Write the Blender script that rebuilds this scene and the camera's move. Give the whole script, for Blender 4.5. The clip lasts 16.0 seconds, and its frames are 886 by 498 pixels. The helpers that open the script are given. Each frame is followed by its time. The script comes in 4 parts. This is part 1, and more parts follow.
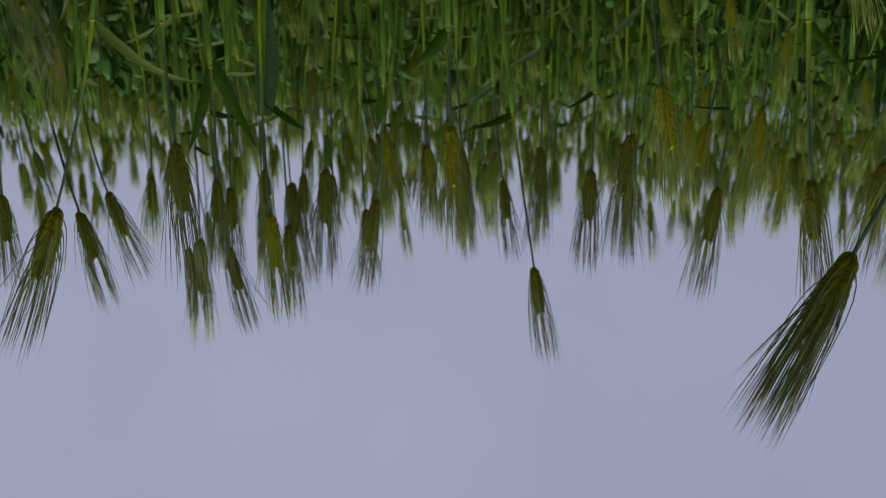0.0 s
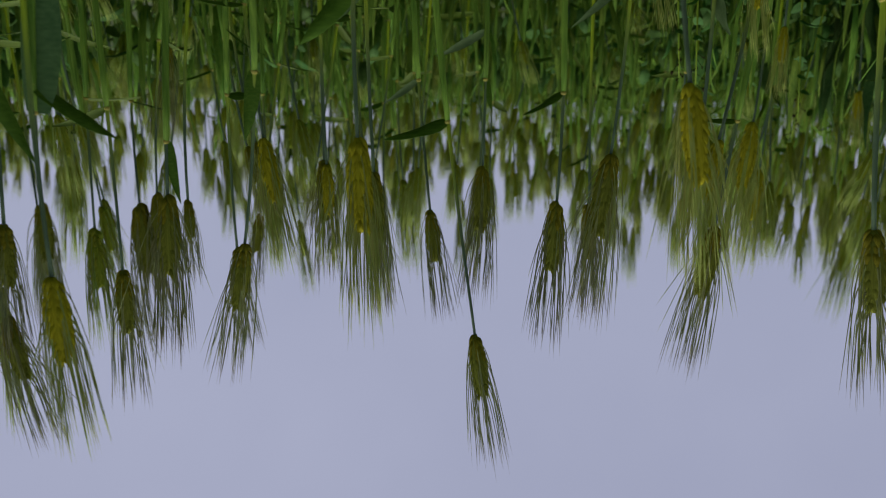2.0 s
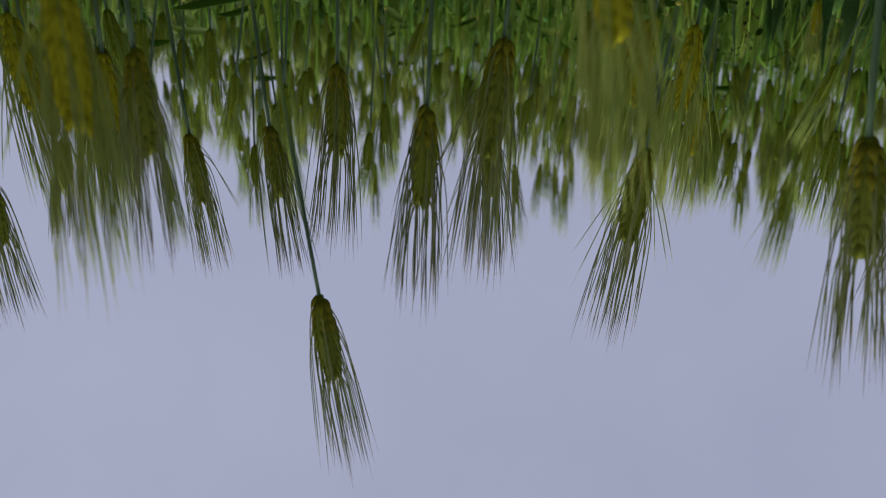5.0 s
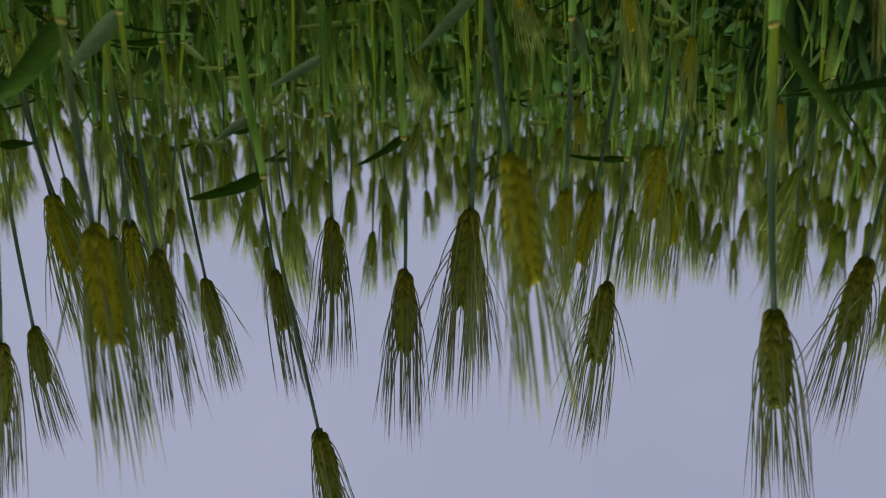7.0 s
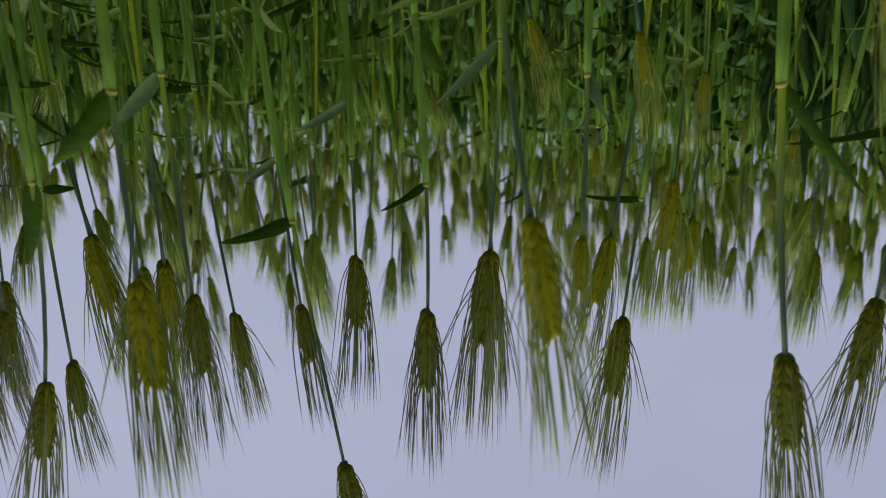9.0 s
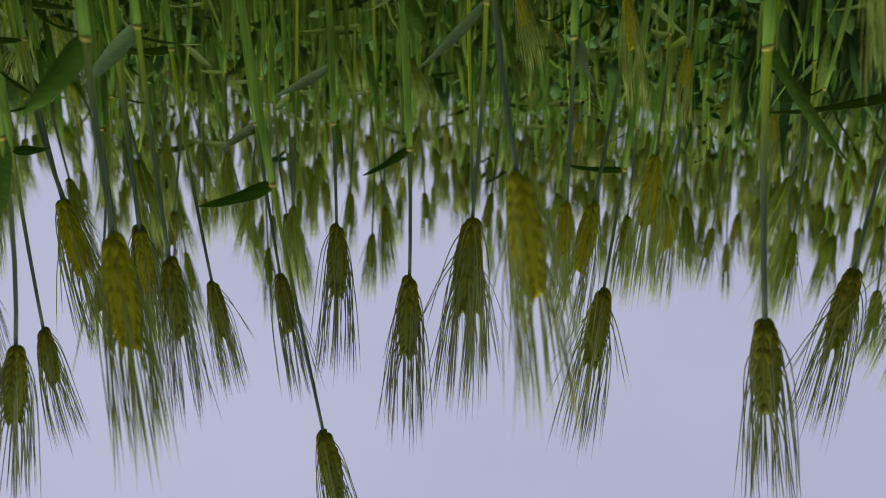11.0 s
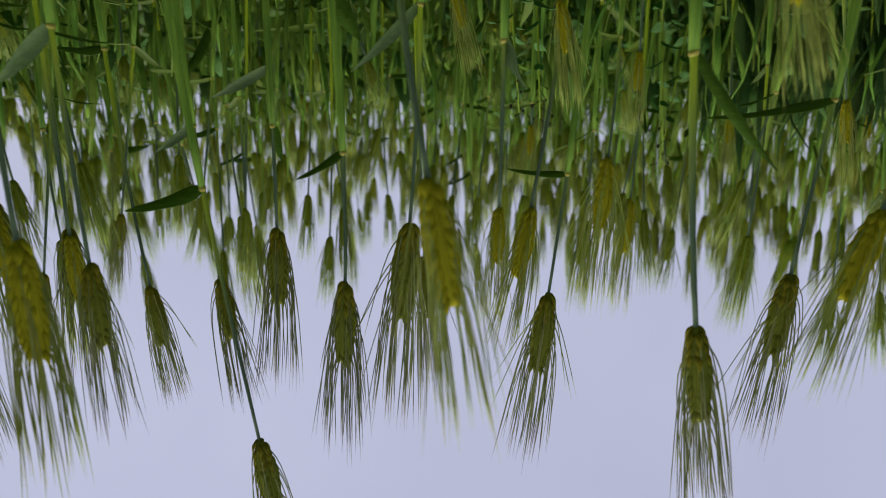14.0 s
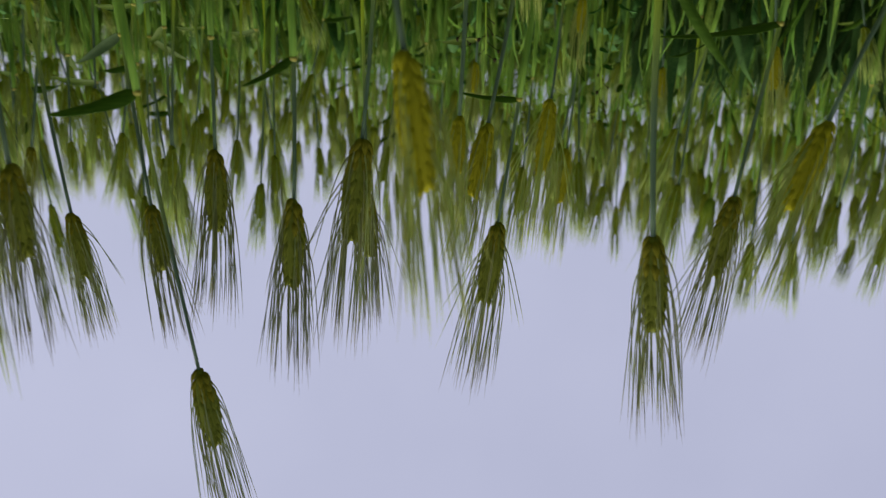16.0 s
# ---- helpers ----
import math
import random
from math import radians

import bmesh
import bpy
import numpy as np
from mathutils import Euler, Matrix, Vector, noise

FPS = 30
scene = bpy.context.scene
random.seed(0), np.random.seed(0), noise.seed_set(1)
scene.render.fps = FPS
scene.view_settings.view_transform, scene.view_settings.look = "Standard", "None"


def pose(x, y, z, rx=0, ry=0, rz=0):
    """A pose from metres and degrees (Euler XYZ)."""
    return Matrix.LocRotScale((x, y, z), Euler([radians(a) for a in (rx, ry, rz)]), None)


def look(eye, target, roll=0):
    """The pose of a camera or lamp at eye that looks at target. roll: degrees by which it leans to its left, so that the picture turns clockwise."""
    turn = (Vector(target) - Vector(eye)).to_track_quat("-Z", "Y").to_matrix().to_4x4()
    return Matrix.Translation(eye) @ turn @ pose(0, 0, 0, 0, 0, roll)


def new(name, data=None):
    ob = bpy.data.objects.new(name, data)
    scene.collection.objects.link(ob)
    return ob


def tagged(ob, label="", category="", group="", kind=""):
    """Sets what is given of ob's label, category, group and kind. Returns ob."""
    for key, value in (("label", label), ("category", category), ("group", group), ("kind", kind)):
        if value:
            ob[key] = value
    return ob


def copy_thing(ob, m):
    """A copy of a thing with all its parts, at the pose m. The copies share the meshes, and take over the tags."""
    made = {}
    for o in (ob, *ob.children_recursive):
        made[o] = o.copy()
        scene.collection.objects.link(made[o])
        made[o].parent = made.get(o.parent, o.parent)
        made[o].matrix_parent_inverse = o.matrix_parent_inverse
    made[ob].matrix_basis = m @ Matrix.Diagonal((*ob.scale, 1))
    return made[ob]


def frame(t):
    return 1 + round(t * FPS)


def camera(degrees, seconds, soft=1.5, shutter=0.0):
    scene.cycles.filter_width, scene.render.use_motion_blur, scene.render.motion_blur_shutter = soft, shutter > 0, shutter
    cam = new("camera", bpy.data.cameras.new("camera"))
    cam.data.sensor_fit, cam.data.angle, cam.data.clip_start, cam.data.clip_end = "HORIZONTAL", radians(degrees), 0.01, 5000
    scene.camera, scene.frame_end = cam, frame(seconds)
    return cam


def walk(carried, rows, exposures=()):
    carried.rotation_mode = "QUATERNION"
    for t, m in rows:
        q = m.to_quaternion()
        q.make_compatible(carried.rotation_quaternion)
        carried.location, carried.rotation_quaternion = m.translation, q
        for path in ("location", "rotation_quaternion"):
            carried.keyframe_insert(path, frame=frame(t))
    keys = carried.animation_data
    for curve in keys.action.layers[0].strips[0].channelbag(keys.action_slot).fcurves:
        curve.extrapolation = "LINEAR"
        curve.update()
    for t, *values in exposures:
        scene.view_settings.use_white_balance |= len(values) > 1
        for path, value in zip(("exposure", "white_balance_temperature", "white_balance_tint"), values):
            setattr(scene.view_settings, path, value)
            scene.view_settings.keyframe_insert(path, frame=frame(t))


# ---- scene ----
cam = camera(67.6, 16.0, soft=1.05, shutter=0.22)
cam.data.dof.use_dof, cam.data.dof.focus_distance, cam.data.dof.aperture_fstop = True, 0.72, 5.2
PATH = [
    (0, (0.2943, -0.3997, 0.4867), (0.0721, 0.5505, 0.7051), 178.45),
    (0.5, (0.2872, -0.3526, 0.4659), (0.0525, 0.5965, 0.6761), 178.22),
    (1, (0.2566, -0.2563, 0.4614), (-0.0241, 0.6789, 0.677), 179.02),
    (1.5, (0.2315, -0.1531, 0.4849), (-0.0898, 0.7702, 0.695), 180.07),
    (2, (0.206, -0.0787, 0.4883), (-0.1407, 0.8334, 0.7073), 180.36),
    (2.5, (0.1672, -0.0243, 0.5073), (-0.1971, 0.8774, 0.74), 180.74),
    (3, (0.1389, 0.0076, 0.5121), (-0.2453, 0.8945, 0.7688), 181.27),
    (3.5, (0.1138, 0.0314, 0.5318), (-0.2887, 0.9077, 0.7966), 181.55),
    (4, (0.0739, 0.0541, 0.5572), (-0.3414, 0.9241, 0.823), 181.20),
    (4.2, (0.0659, 0.0637, 0.5622), (-0.3584, 0.9253, 0.8406), 182.01),
    (6.3, (0.0214, 0.0865, 0.5439), (-0.3835, 0.96, 0.8143), 179.92),
    (6.5, (0.0256, 0.0617, 0.5281), (-0.378, 0.9437, 0.7715), 179.74),
    (7, (0.0283, 0.0175, 0.4383), (-0.3651, 0.9063, 0.6734), 179.07),
    (7.5, (0.0431, -0.0132, 0.4078), (-0.34, 0.8856, 0.6208), 179.10),
    (8, (0.0451, -0.008, 0.4044), (-0.3369, 0.8922, 0.6136), 178.87),
    (8.5, (0.0448, 0.0019, 0.4023), (-0.3324, 0.9028, 0.6173), 178.87),
    (9, (0.0401, 0.0037, 0.404), (-0.3344, 0.9045, 0.6237), 178.64),
    (11.5, (0.0436, 0.0067, 0.4259), (-0.3615, 0.8887, 0.6669), 179.82),
    (12, (0.0333, -0.0012, 0.4191), (-0.3681, 0.8823, 0.6601), 179.52),
    (12.5, (0.0232, -0.0003, 0.4165), (-0.389, 0.8789, 0.6558), 179.78),
    (13, (0.0033, -0.0027, 0.4182), (-0.4131, 0.8746, 0.6567), 179.68),
    (13.5, (-0.0006, -0.0053, 0.4205), (-0.4215, 0.8697, 0.6596), 179.88),
    (14, (0.0, -0.0012, 0.4214), (-0.4265, 0.8709, 0.6612), 180.08),
    (14.5, (0.0, 0.0, 0.42), (-0.4311, 0.8693, 0.6619), 180.00),
    (15, (0.0039, 0.0014, 0.4239), (-0.4245, 0.872, 0.6658), 180.17),
    (15.5, (0.0188, 0.0108, 0.4532), (-0.4336, 0.8697, 0.6931), 181.65),
    (16, (0.027, 0.0156, 0.4824), (-0.5035, 0.8213, 0.7459), 182.23),
]
EXPOSURES = [(0, -0.6, 6545, 10), (1.5, -0.48, 6545, 10), (3.5, -0.38, 6545, 10), (4.2, -0.4, 6545, 10), (6.5, -0.49, 6545, 10), (9, -0.3, 6600, 10), (11.5, -0.12, 6710, 10), (12.5, -0.08, 6750, 10), (14.5, -0.02, 6770, 10), (16, -0.02, 6750, 10)]
walk(cam, [(t, look(eye, target, roll)) for t, eye, target, roll in PATH], EXPOSURES)

# ---- world, sun and sky ----
SUN_UP, SUN_TURN = radians(66), radians(45)
ZENITH = (3.55, 3.55, 3.2, 1)
world = bpy.data.worlds.new("overcast_sky")
scene.world = world
world.use_nodes = True
wt = world.node_tree
wt.nodes.clear()
w_out = wt.nodes.new("ShaderNodeOutputWorld")
w_add = wt.nodes.new("ShaderNodeAddShader")
w_sky = wt.nodes.new("ShaderNodeTexSky")
w_sky.sky_type, w_sky.sun_disc = "NISHITA", False
w_sky.sun_elevation, w_sky.sun_rotation = SUN_UP, SUN_TURN
w_clear = wt.nodes.new("ShaderNodeBackground")
w_clear.inputs["Strength"].default_value = 0.006
w_cloud = wt.nodes.new("ShaderNodeBackground")
w_cloud.inputs["Strength"].default_value = 1.0
w_co = wt.nodes.new("ShaderNodeTexCoord")
w_noise = wt.nodes.new("ShaderNodeTexNoise")
w_noise.inputs["Scale"].default_value, w_noise.inputs["Detail"].default_value = 1.6, 4.0
w_ramp = wt.nodes.new("ShaderNodeValToRGB")
w_ramp.color_ramp.elements[0].position, w_ramp.color_ramp.elements[1].position = 0.25, 0.75
w_ramp.color_ramp.elements[0].color = (0.42, 0.45, 0.63, 1)
w_ramp.color_ramp.elements[1].color = (0.505, 0.535, 0.725, 1)
# an overcast sky is brighter overhead than near the horizon
w_sep = wt.nodes.new("ShaderNodeSeparateXYZ")
w_up = wt.nodes.new("ShaderNodeMapRange")
w_up.interpolation_type = "SMOOTHSTEP"
w_up.inputs["From Min"].default_value, w_up.inputs["From Max"].default_value = 0.64, 1.0
w_top = wt.nodes.new("ShaderNodeMix")
w_top.data_type = "RGBA"
w_top.inputs["B"].default_value = ZENITH
for a, b in ((w_co.outputs["Generated"], w_noise.inputs["Vector"]), (w_noise.outputs["Fac"], w_ramp.inputs["Fac"]),
             (w_co.outputs["Generated"], w_sep.inputs[0]), (w_sep.outputs["Z"], w_up.inputs["Value"]), (w_up.outputs["Result"], w_top.inputs["Factor"]),
             (w_ramp.outputs["Color"], w_top.inputs["A"]), (w_top.outputs["Result"], w_cloud.inputs["Color"]), (w_sky.outputs["Color"], w_clear.inputs["Color"]),
             (w_clear.outputs[0], w_add.inputs[0]), (w_cloud.outputs[0], w_add.inputs[1]), (w_add.outputs[0], w_out.inputs["Surface"])):
    wt.links.new(a, b)

sun = new("sun", bpy.data.lights.new("sun", "SUN"))
sun.data.energy, sun.data.angle, sun.data.color = 1.5, radians(30), (1.0, 0.95, 0.86)
sun.rotation_euler = (radians(90) - SUN_UP, 0, -SUN_TURN + radians(180))


# ---- materials ----
def plant_material(name, dark, light, grain=(60, 60, 8), rough=0.5, thin=0.0, tip=None, spread=0.25, gloss=0.1):
    """A living surface: two tones by noise along the grain, fine relief, a shift from piece to piece, and light that passes through thin tissue."""
    m = bpy.data.materials.new(name)
    m.use_nodes = True
    t = m.node_tree
    p = t.nodes["Principled BSDF"]
    out = t.nodes["Material Output"]
    co = t.nodes.new("ShaderNodeTexCoord")
    mp = t.nodes.new("ShaderNodeMapping")
    mp.inputs["Scale"].default_value = grain
    n1 = t.nodes.new("ShaderNodeTexNoise")
    n1.inputs["Scale"].default_value, n1.inputs["Detail"].default_value = 6.0, 5.0
    n2 = t.nodes.new("ShaderNodeTexNoise")
    n2.inputs["Scale"].default_value, n2.inputs["Detail"].default_value = 14.0, 2.0
    info = t.nodes.new("ShaderNodeObjectInfo")
    isl = t.nodes.new("ShaderNodeNewGeometry")
    mix = t.nodes.new("ShaderNodeMix")
    mix.data_type = "RGBA"
    mix.inputs["A"].default_value, mix.inputs["B"].default_value = (*dark, 1), (*light, 1)
    hsv = t.nodes.new("ShaderNodeHueSaturation")
    add = t.nodes.new("ShaderNodeMath")
    add.operation = "ADD"
    vary = t.nodes.new("ShaderNodeMapRange")
    vary.inputs["From Max"].default_value = 2.0
    vary.inputs["To Min"].default_value, vary.inputs["To Max"].default_value = 1 - spread, 1 + spread
    blend = t.nodes.new("ShaderNodeMath")
    blend.operation = "MULTIPLY_ADD"
    blend.inputs[1].default_value, blend.inputs[2].default_value = 0.5, 0.0
    two = t.nodes.new("ShaderNodeMath")
    two.operation = "ADD"
    half = t.nodes.new("ShaderNodeMath")
    half.operation = "MULTIPLY"
    half.inputs[1].default_value = 0.5
    steep = t.nodes.new("ShaderNodeMapRange")
    steep.inputs["From Min"].default_value, steep.inputs["From Max"].default_value = 0.35, 0.65
    bump = t.nodes.new("ShaderNodeBump")
    bump.inputs["Strength"].default_value, bump.inputs["Distance"].default_value = 0.6, 0.0008
    L = t.links.new
    L(co.outputs["Object"], mp.inputs["Vector"])
    L(mp.outputs["Vector"], n1.inputs["Vector"])
    L(co.outputs["Object"], n2.inputs["Vector"])
    L(n1.outputs["Fac"], half.inputs[0])
    L(n2.outputs["Fac"], blend.inputs[0])
    L(half.outputs[0], two.inputs[0])
    L(blend.outputs[0], two.inputs[1])
    L(two.outputs[0], steep.inputs["Value"])
    L(steep.outputs["Result"], mix.inputs["Factor"])
    L(info.outputs["Random"], add.inputs[0])
    L(isl.outputs["Random Per Island"], add.inputs[1])
    L(add.outputs[0], vary.inputs["Value"])
    L(vary.outputs["Result"], hsv.inputs["Value"])
    hue = t.nodes.new("ShaderNodeMapRange")
    hue.inputs["To Min"].default_value, hue.inputs["To Max"].default_value = 0.482, 0.518
    L(isl.outputs["Random Per Island"], hue.inputs["Value"])
    L(hue.outputs["Result"], hsv.inputs["Hue"])
    if tip:
        # the upper end of the piece has a colour of its own
        sep = t.nodes.new("ShaderNodeSeparateXYZ")
        fade = t.nodes.new("ShaderNodeMapRange")
        fade.interpolation_type = "SMOOTHSTEP"
        fade.inputs["From Min"].default_value, fade.inputs["From Max"].default_value = 0.62, 0.88
        over = t.nodes.new("ShaderNodeMix")
        over.data_type = "RGBA"
        over.inputs["B"].default_value = (*tip, 1)
        L(co.outputs["Generated"], sep.inputs[0])
        L(sep.outputs["Z"], fade.inputs["Value"])
        L(fade.outputs["Result"], over.inputs["Factor"])
        L(mix.outputs["Result"], over.inputs["A"])
        L(over.outputs["Result"], hsv.inputs["Color"])
    else:
        L(mix.outputs["Result"], hsv.inputs["Color"])
    L(n1.outputs["Fac"], bump.inputs["Height"])
    L(bump.outputs["Normal"], p.inputs["Normal"])
    L(hsv.outputs["Color"], p.inputs["Base Color"])
    p.inputs["Roughness"].default_value = rough
    p.inputs["Specular IOR Level"].default_value = gloss
    if thin:
        tr = t.nodes.new("ShaderNodeBsdfTranslucent")
        sh = t.nodes.new("ShaderNodeMixShader")
        sh.inputs["Fac"].default_value = thin
        L(hsv.outputs["Color"], tr.inputs["Color"])
        L(p.outputs[0], sh.inputs[1])
        L(tr.outputs[0], sh.inputs[2])
        L(sh.outputs[0], out.inputs["Surface"])
    return m


STEM = plant_material("stem_green", (0.146, 0.241, 0.013), (0.414, 0.504, 0.026), (50, 50, 2), 0.6, 0.15, tip=(0.070, 0.112, 0.062), spread=0.35)
# blue-green like the sheaths, and darkened by painting in the stand's inner shade
STEM_SHADED = plant_material("stem_green_shaded", (0.064, 0.147, 0.018), (0.201, 0.328, 0.041), (50, 50, 2), 0.65, 0.2, spread=0.45, gloss=0.05)
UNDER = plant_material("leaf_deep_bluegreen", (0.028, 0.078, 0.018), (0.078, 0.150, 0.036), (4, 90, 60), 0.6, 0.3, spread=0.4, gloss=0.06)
SHEATH = plant_material("sheath_bluegreen", (0.066, 0.154, 0.018), (0.204, 0.330, 0.044), (50, 50, 2), 0.6, 0.15, spread=0.35)
LEAF = plant_material("leaf_green", (0.042, 0.088, 0.008), (0.098, 0.165, 0.017), (4, 90, 60), 0.5, 0.18, spread=0.35, gloss=0.10)
LEAF_PALE = plant_material("leaf_pale_underside", (0.050, 0.105, 0.034), (0.105, 0.178, 0.062), (4, 90, 60), 0.55, 0.2, spread=0.3, gloss=0.12)
COLLAR = plant_material("collar_cream", (0.24, 0.23, 0.03), (0.46, 0.40, 0.11), (60, 60, 60), 0.55, 0.2)
GRAIN = plant_material("grain_yellow_green", (0.116, 0.146, 0.018), (0.272, 0.284, 0.038), (160, 160, 10), 0.75, 0.30, spread=0.10, gloss=0.06)
RIPE = plant_material("grain_ripening_yellow", (0.262, 0.262, 0.012), (0.530, 0.472, 0.026), (160, 160, 10), 0.75, 0.38, spread=0.10, gloss=0.06)
SHOULDER = plant_material("grain_ochre_green", (0.126, 0.124, 0.010), (0.284, 0.250, 0.020), (160, 160, 10), 0.75, 0.25, spread=0.12, gloss=0.06)
YOUNG = plant_material("grain_young_green", (0.175, 0.255, 0.024), (0.410, 0.455, 0.044), (160, 160, 10), 0.7, 0.5, spread=0.2, gloss=0.06)
AWN_RIPE = plant_material("awn_yellow_green", (0.285, 0.350, 0.075), (0.530, 0.590, 0.180), (40, 40, 10), 0.5, 0.5, spread=0.25)
AWN_FAR = plant_material("awn_pale_green", (0.230, 0.310, 0.065), (0.480, 0.550, 0.155), (40, 40, 10), 0.5, 0.5, spread=0.35)
AWN = plant_material("awn_green", (0.192, 0.228, 0.072), (0.450, 0.480, 0.185), (40, 40, 10), 0.38, 0.42, tip=(0.125, 0.115, 0.066), spread=0.35, gloss=0.35)
WEED = plant_material("weed_dark_green", (0.040, 0.109, 0.023), (0.092, 0.190, 0.041), (30, 30, 30), 0.55, 0.3, spread=0.4)
SEED = plant_material("seed_dark_brown", (0.016, 0.014, 0.007), (0.048, 0.038, 0.018), (120, 120, 120), 0.85, 0.0, spread=0.3, gloss=0.03)
WEED_STEM = plant_material("stem_green", (0.12, 0.215, 0.022), (0.24, 0.33, 0.025), (120, 120, 3), 0.5, 0.15, spread=0.22)

SOIL = bpy.data.materials.new("soil")
SOIL.use_nodes = True
st = SOIL.node_tree
sp = st.nodes["Principled BSDF"]
s_co = st.nodes.new("ShaderNodeTexCoord")
s_n = st.nodes.new("ShaderNodeTexNoise")
s_n.inputs["Scale"].default_value, s_n.inputs["Detail"].default_value = 9.0, 8.0
s_m = st.nodes.new("ShaderNodeTexNoise")
s_m.inputs["Scale"].default_value, s_m.inputs["Detail"].default_value = 14.0, 9.0
s_r = st.nodes.new("ShaderNodeValToRGB")
s_r.color_ramp.elements[0].color, s_r.color_ramp.elements[1].color = (0.022, 0.022, 0.010, 1), (0.075, 0.07, 0.033, 1)
s_r.color_ramp.elements[0].position, s_r.color_ramp.elements[1].position = 0.3, 0.75
s_g = st.nodes.new("ShaderNodeMix")
s_g.data_type = "RGBA"
s_g.inputs["B"].default_value = (0.035, 0.065, 0.012, 1)
s_k = st.nodes.new("ShaderNodeMapRange")
s_k.inputs["From Min"].default_value, s_k.inputs["From Max"].default_value = 0.36, 0.6
s_b = st.nodes.new("ShaderNodeBump")
s_b.inputs["Strength"].default_value, s_b.inputs["Distance"].default_value = 0.8, 0.02
for a, b in ((s_co.outputs["Object"], s_n.inputs["Vector"]), (s_co.outputs["Object"], s_m.inputs["Vector"]), (s_n.outputs["Fac"], s_r.inputs["Fac"]),
             (s_r.outputs["Color"], s_g.inputs["A"]), (s_m.outputs["Fac"], s_k.inputs["Value"]), (s_k.outputs["Result"], s_g.inputs["Factor"]),
             (s_g.outputs["Result"], sp.inputs["Base Color"]), (s_n.outputs["Fac"], s_b.inputs["Height"]), (s_b.outputs["Normal"], sp.inputs["Normal"])):
    st.links.new(a, b)
sp.inputs["Roughness"].default_value = 0.95


# ---- mesh helpers ----
def mesh_of(name, verts, faces, material, smooth=True):
    me = bpy.data.meshes.new(name)
    me.from_pydata([tuple(v) for v in verts], [], faces)
    me.materials.append(material)
    if smooth:
        me.polygons.foreach_set("use_smooth", [True] * len(me.polygons))
    if name == "leaf":
        me.set_sharp_from_angle(angle=radians(55))
    me.update()
    return me


def tube(points, radii, sides=6):
    """Verts and faces of a tapered tube along points."""
    verts, faces = [], []
    pts = [Vector(p) for p in points]
    side = Vector((1, 0.13, 0.07)).normalized()
    for i, p in enumerate(pts):
        d = (pts[min(i + 1, len(pts) - 1)] - pts[max(i - 1, 0)]).normalized()
        u = (side - d * side.dot(d)).normalized()
        w = d.cross(u)
        for k in range(sides):
            a = 2 * math.pi * k / sides
            verts.append(p + (u * math.cos(a) + w * math.sin(a)) * radii[i])
    for i in range(len(pts) - 1):
        for k in range(sides):
            a, b = i * sides + k, i * sides + (k + 1) % sides
            faces.append((a, b, b + sides, a + sides))
    faces.append(tuple(reversed(range(sides))))
    faces.append(tuple(range((len(pts) - 1) * sides, len(pts) * sides)))
    return verts, faces


def hair(points, radii):
    """A fine three-sided awn that ends in a point."""
    verts, faces = tube(points, radii, 3)
    n = len(points)
    verts, faces = verts[:-3], [f for f in faces[:-2] if max(f) < 3 * n - 3]
    verts.append(Vector(points[-1]))
    tip = len(verts) - 1
    faces += [(tip - 3 + k, tip - 3 + (k + 1) % 3, tip) for k in range(3)]
    return verts, faces


def join(*pieces):
    verts, faces = [], []
    for v, f in pieces:
        n = len(verts)
        verts += [Vector(p) for p in v]
        faces += [tuple(i + n for i in q) for q in f]
    return verts, faces


def moved(piece, m):
    return [m @ Vector(p) for p in piece[0]], piece[1]


def child(name, me, parent, m=None, label=""):
    ob = new(name, me)
    ob.parent = parent
    if m is not None:
        ob.matrix_basis = m
    return tagged(ob, label) if label else ob


# ---- barley: kernels, awns, ears ----
def kernel_piece(sides=6):
    """One plump grain in its husk, base at the origin, pointing up, bulging outwards along +x."""
    length, verts, faces = 0.0126, [], []
    prof = [(0.0, 0.45), (0.16, 0.86), (0.38, 1.0), (0.62, 0.80), (0.84, 0.42), (1.0, 0.14)]
    if sides < 6:
        prof = [(0.0, 0.45), (0.3, 1.0), (0.66, 0.74), (1.0, 0.14)]
    for h, r in prof:
        for k in range(sides):
            a = 2 * math.pi * k / sides
            x, y = math.cos(a) * 0.0017 * r, math.sin(a) * 0.0030 * r
            # the outer face is keeled along its middle
            x += 0.0005 * r * max(0.0, math.cos(a))
            verts.append(Vector((x + 0.0007 * math.sin(h * math.pi), y, h * length)))
    for i in range(len(prof) - 1):
        for k in range(sides):
            a, b = i * sides + k, i * sides + (k + 1) % sides
            faces.append((a, b, b + sides, a + sides))
    faces += [tuple(reversed(range(sides))), tuple(range((len(prof) - 1) * sides, len(prof) * sides))]
    return verts, faces


